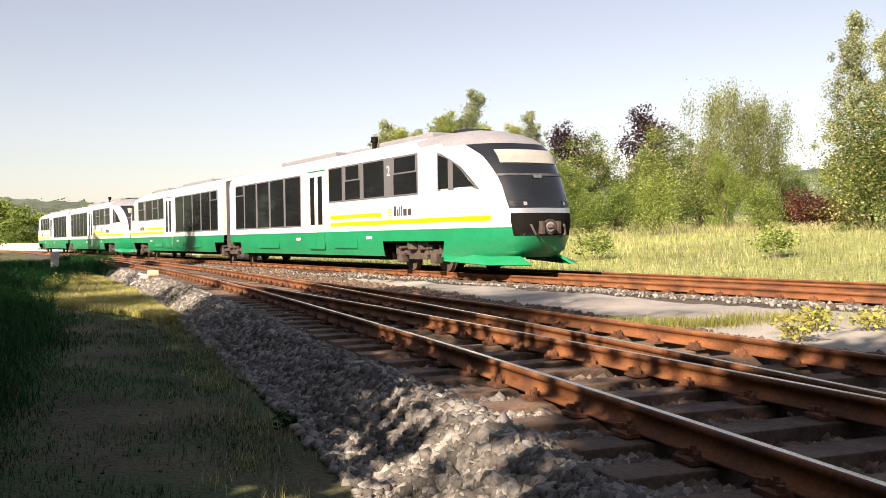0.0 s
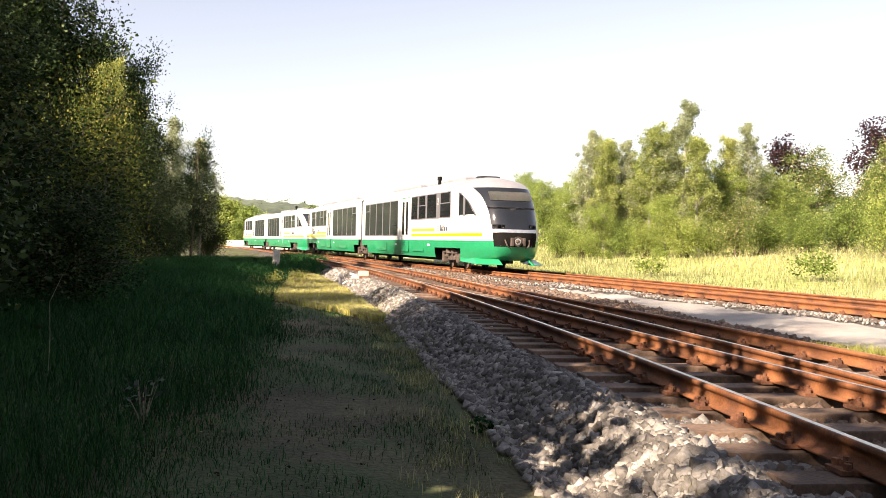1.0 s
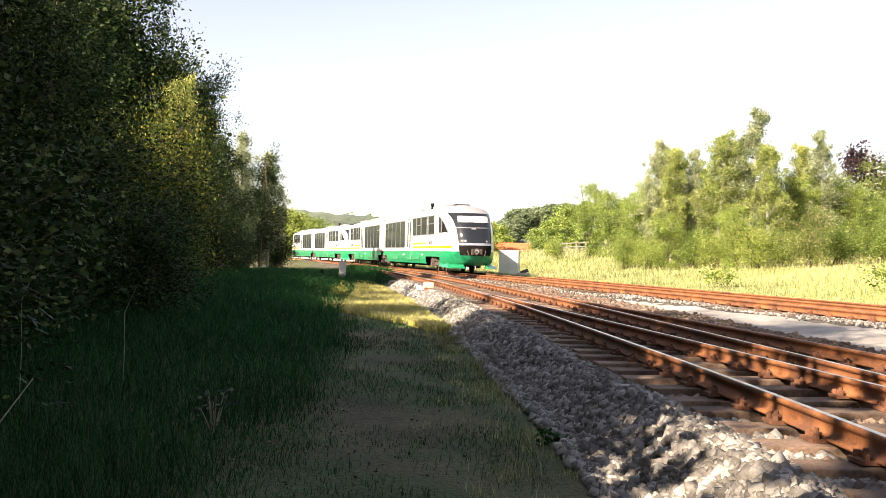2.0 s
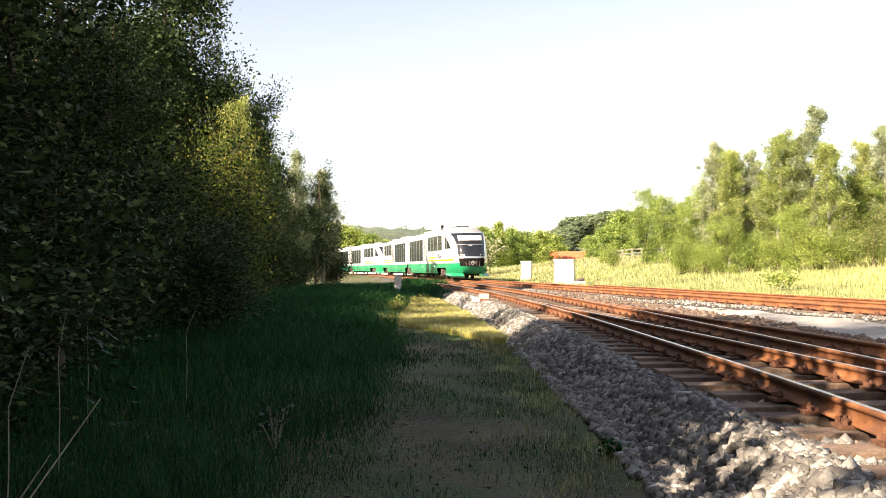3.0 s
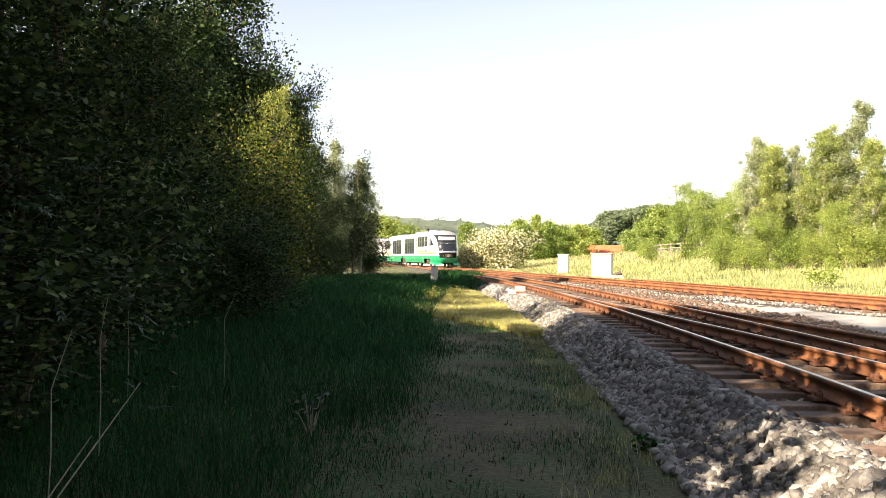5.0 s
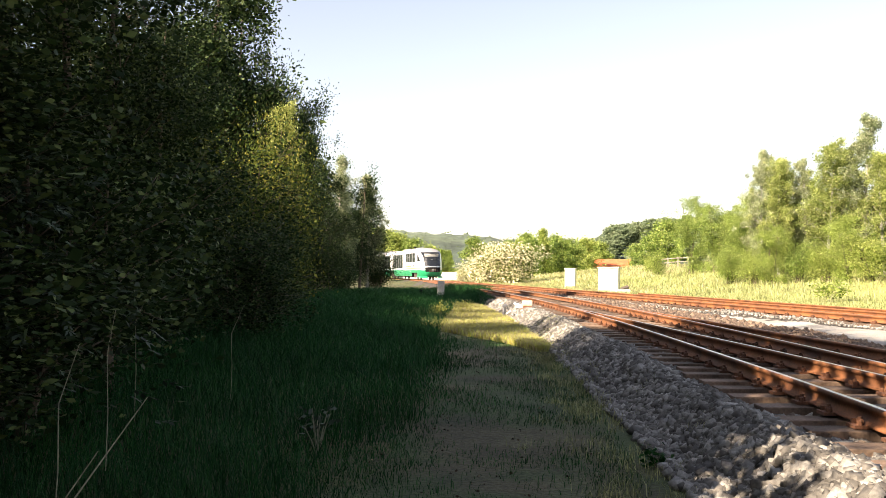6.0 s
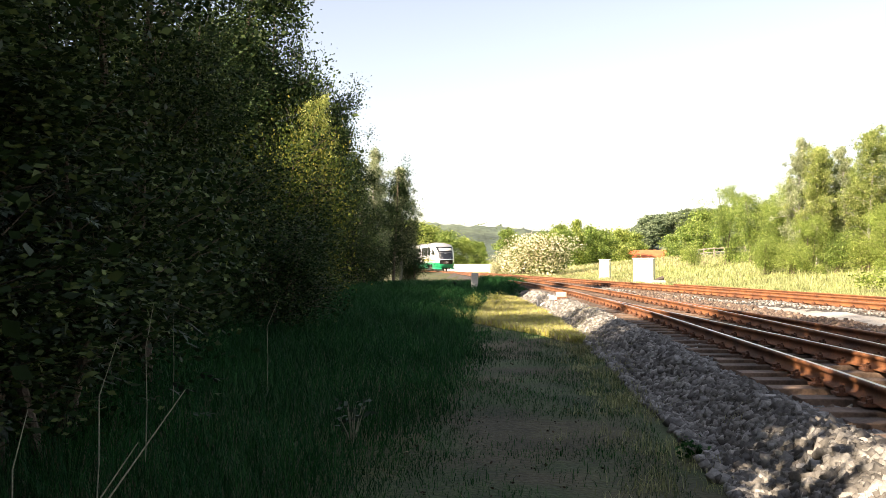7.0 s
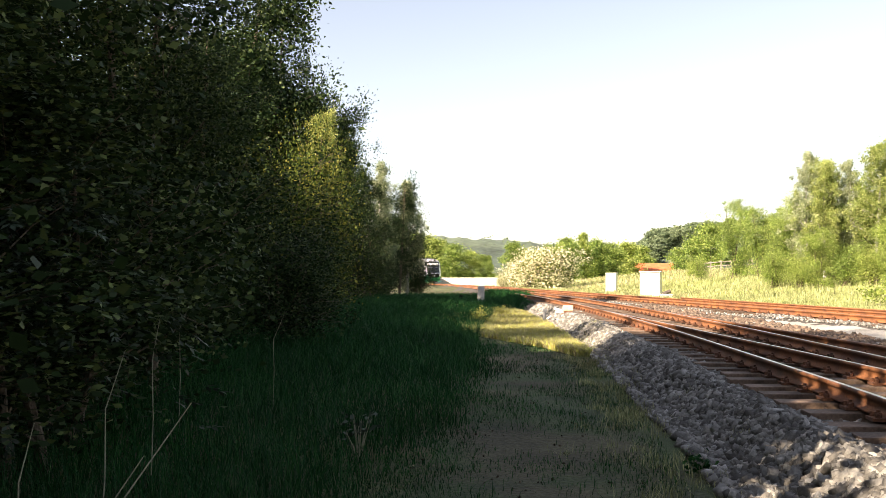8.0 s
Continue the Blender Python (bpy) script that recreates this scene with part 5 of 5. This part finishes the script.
    s = thing("shed", "long low white shed with a flat roof", "shed", pose(x, y, float(ground_z(x, y)), 0, 0, -3))
    part("wall", box((-3.4, -2, -1), (3.4, 2, 0.95)), M["render"], s)
    part("roof", box((-3.6, -2.2, 0.95), (3.6, 2.2, 1.1), 0.03), M["cabinet"], s)
    # bright low wall across the line's end
    a0, a1 = polar(8.6, 152), polar(4.4, 142)
    L = math.hypot(a1[0] - a0[0], a1[1] - a0[1])
    s = thing("low_wall", "long low pale concrete wall beyond the track", "wall", pose((a0[0] + a1[0]) / 2, (a0[1] + a1[1]) / 2, 0.0, 0, 0, math.degrees(math.atan2(a1[1] - a0[1], a1[0] - a0[0]))), kind="structure")
    part("wall", box((-L / 2, -0.2, -0.6), (L / 2, 0.2, 0.75), 0.03), M["concrete"], s)
    part("coping", box((-L / 2, -0.27, 0.75), (L / 2, 0.27, 0.87), 0.02), M["render"], s)
    # timber fence behind the meadow
    for azs, dist in ((np.arange(-7.9, -12.0, -0.6), 92), (np.arange(-35.5, -43.0, -0.9), 78)):
        s = thing("timber_fence", "low weathered timber rail fence behind a meadow", "fence", kind="")
        ps = [polar(a, dist) for a in azs]
        for p in ps:
            g = float(ground_z(*p))
            o = part("post", box((-0.06, -0.06, -0.3), (0.06, 0.06, 1.05), 0.01), M["timber"], s)
            o.matrix_basis = Matrix.Translation((p[0], p[1], g))
        for p, q in zip(ps, ps[1:]):
            for zz in (0.55, 0.92):
                a = Vector((p[0], p[1], float(ground_z(*p)) + zz))
                b = Vector((q[0], q[1], float(ground_z(*q)) + zz))
                part("fence_rail", add_tube(bmesh.new(), [a, b], [0.06, 0.06], 6), M["timber"], s)


build_furniture()


def build_weeds():
    rng = np.random.default_rng(12)
    for x, y, h, r, n, mat, lab in ((6.9, 8.5, 0.28, 0.22, 260, "lawn", "bright yellow-green weed on grey gravel"), (7.5, 8.9, 0.26, 0.2, 240, "lawn", "bright yellow-green weed on grey gravel"),
                                    (8.0, 8.6, 0.22, 0.2, 200, "lawn", "bright yellow-green weed on grey gravel"), (-1.8, 7.6, 0.42, 0.14, 60, "elderleaf", "small broad-leaved weed in shaded grass"),
                                    (-2.9, 29.0, 0.5, 0.25, 300, "lawn", "leafy sunlit weed at the path's end"), (-2.4, 32.5, 0.5, 0.3, 300, "lawn", "leafy sunlit weed at the path's end"),
                                    (1.0, 7.4, 0.13, 0.12, 60, "blade", "thin weed at the foot of ballast"), (20.2, 26.0, 1.0, 0.6, 700, "midleaf", "leafy bush in meadow grass"), (17.0, 33.0, 1.1, 0.7, 800, "midleaf", "leafy bush in meadow grass"),
                                    (12.8, 40.0, 0.9, 0.6, 600, "midleaf", "leafy bush in meadow grass")):
        g = float(ground_z(x, y))
        w = thing("weed", lab, "weed", Matrix.Translation((x, y, g)))
        bm = bmesh.new()
        cs = []
        for k in range(7):
            th = k * 0.9 + x
            e = Vector((math.cos(th) * r * rng.uniform(0.3, 1), math.sin(th) * r * rng.uniform(0.3, 1), h * rng.uniform(0.5, 1)))
            add_tube(bm, [(0, 0, -0.05), e * 0.5, e], [0.008, 0.006, 0.003], 4)
            cs += [e, e * 0.7]
        part("stem", bm, M["stalk"], w)
        part("leaves", leaf_cloud("leaves", [tuple(c) for c in cs], np.full(len(cs), r * 0.35), n, 0.06 if mat != "midleaf" else 0.12, M[mat], rng), None, w)
    n = 3200
    x = rng.normal(0, 0.9, n) + 6.6
    y = 10.4 - (x - 6.6) * 0.35 + rng.normal(0, 0.2, n)
    grass("gravel_grass", "thin dry grass strip on grey gravel", x, y, 0.05 + 0.16 * rng.uniform(0, 1, n), np.full(n, 0.008), M["lawn"], rng)
    # dry stalks before the shaded grass
    for base, mid, tip in (((-1.62, 2.2, -0.45), (-1.36, 2.56, 0.27), (-1.2, 2.76, 0.58)), ((-1.7, 2.5, -0.45), (-1.45, 2.6, 0.2), (-1.33, 2.7, 0.42)),
                           ((-2.1, 3.2, -0.4), (-2.08, 3.2, 0.2), (-2.05, 3.25, 0.42)), ((-1.95, 2.6, -0.45), (-1.96, 2.6, 0.05), (-1.93, 2.6, 0.38)),
                           ((-2.4, 4.4, -0.4), (-2.38, 4.4, 0.3), (-2.3, 4.45, 0.6)), ((-2.9, 6.0, -0.4), (-2.9, 6.0, 0.4), (-2.84, 6.0, 0.72)),
                           ((-3.6, 8.0, -0.4), (-3.6, 8.0, 0.5), (-3.5, 8.1, 0.85)), ((-3.2, 9.5, -0.4), (-3.2, 9.5, 0.3), (-3.1, 9.6, 0.6))):
        st = thing("dry_stalk", "long pale dry grass stalk in shaded grass", "grass stalk", Matrix.Translation(base))
        d = [Vector(p) - Vector(base) for p in (base, mid, tip)]
        part("stem", add_tube(bmesh.new(), [d[0], d[1] * 0.5 + Vector((0.01, 0, 0)), d[1], d[2]], [0.0038, 0.0036, 0.003, 0.0016], 5), M["stalk"], st)


build_weeds()


# ---- what moves ----
def motions():
    times = [k * 0.25 for k in range(33)]
    for unit, back in ((lead_unit, 0.0), (rear_unit, 42.0)):
        walk(unit, [(t, unit_pose(t, back)) for t in times])
    step_s = 1.0 / FPS
    for unit in (lead_unit, rear_unit):
        for b in unit.children:
            if not b.name.startswith("bogie"):
                continue
            for w in b.children:
                p = w.matrix_basis.translation.copy()
                walk(w, [(k * step_s, Matrix.Translation(p) @ Matrix.Rotation(SPEED * k * step_s / 0.385, 4, "X")) for k in range(8 * FPS + 1)])


motions()
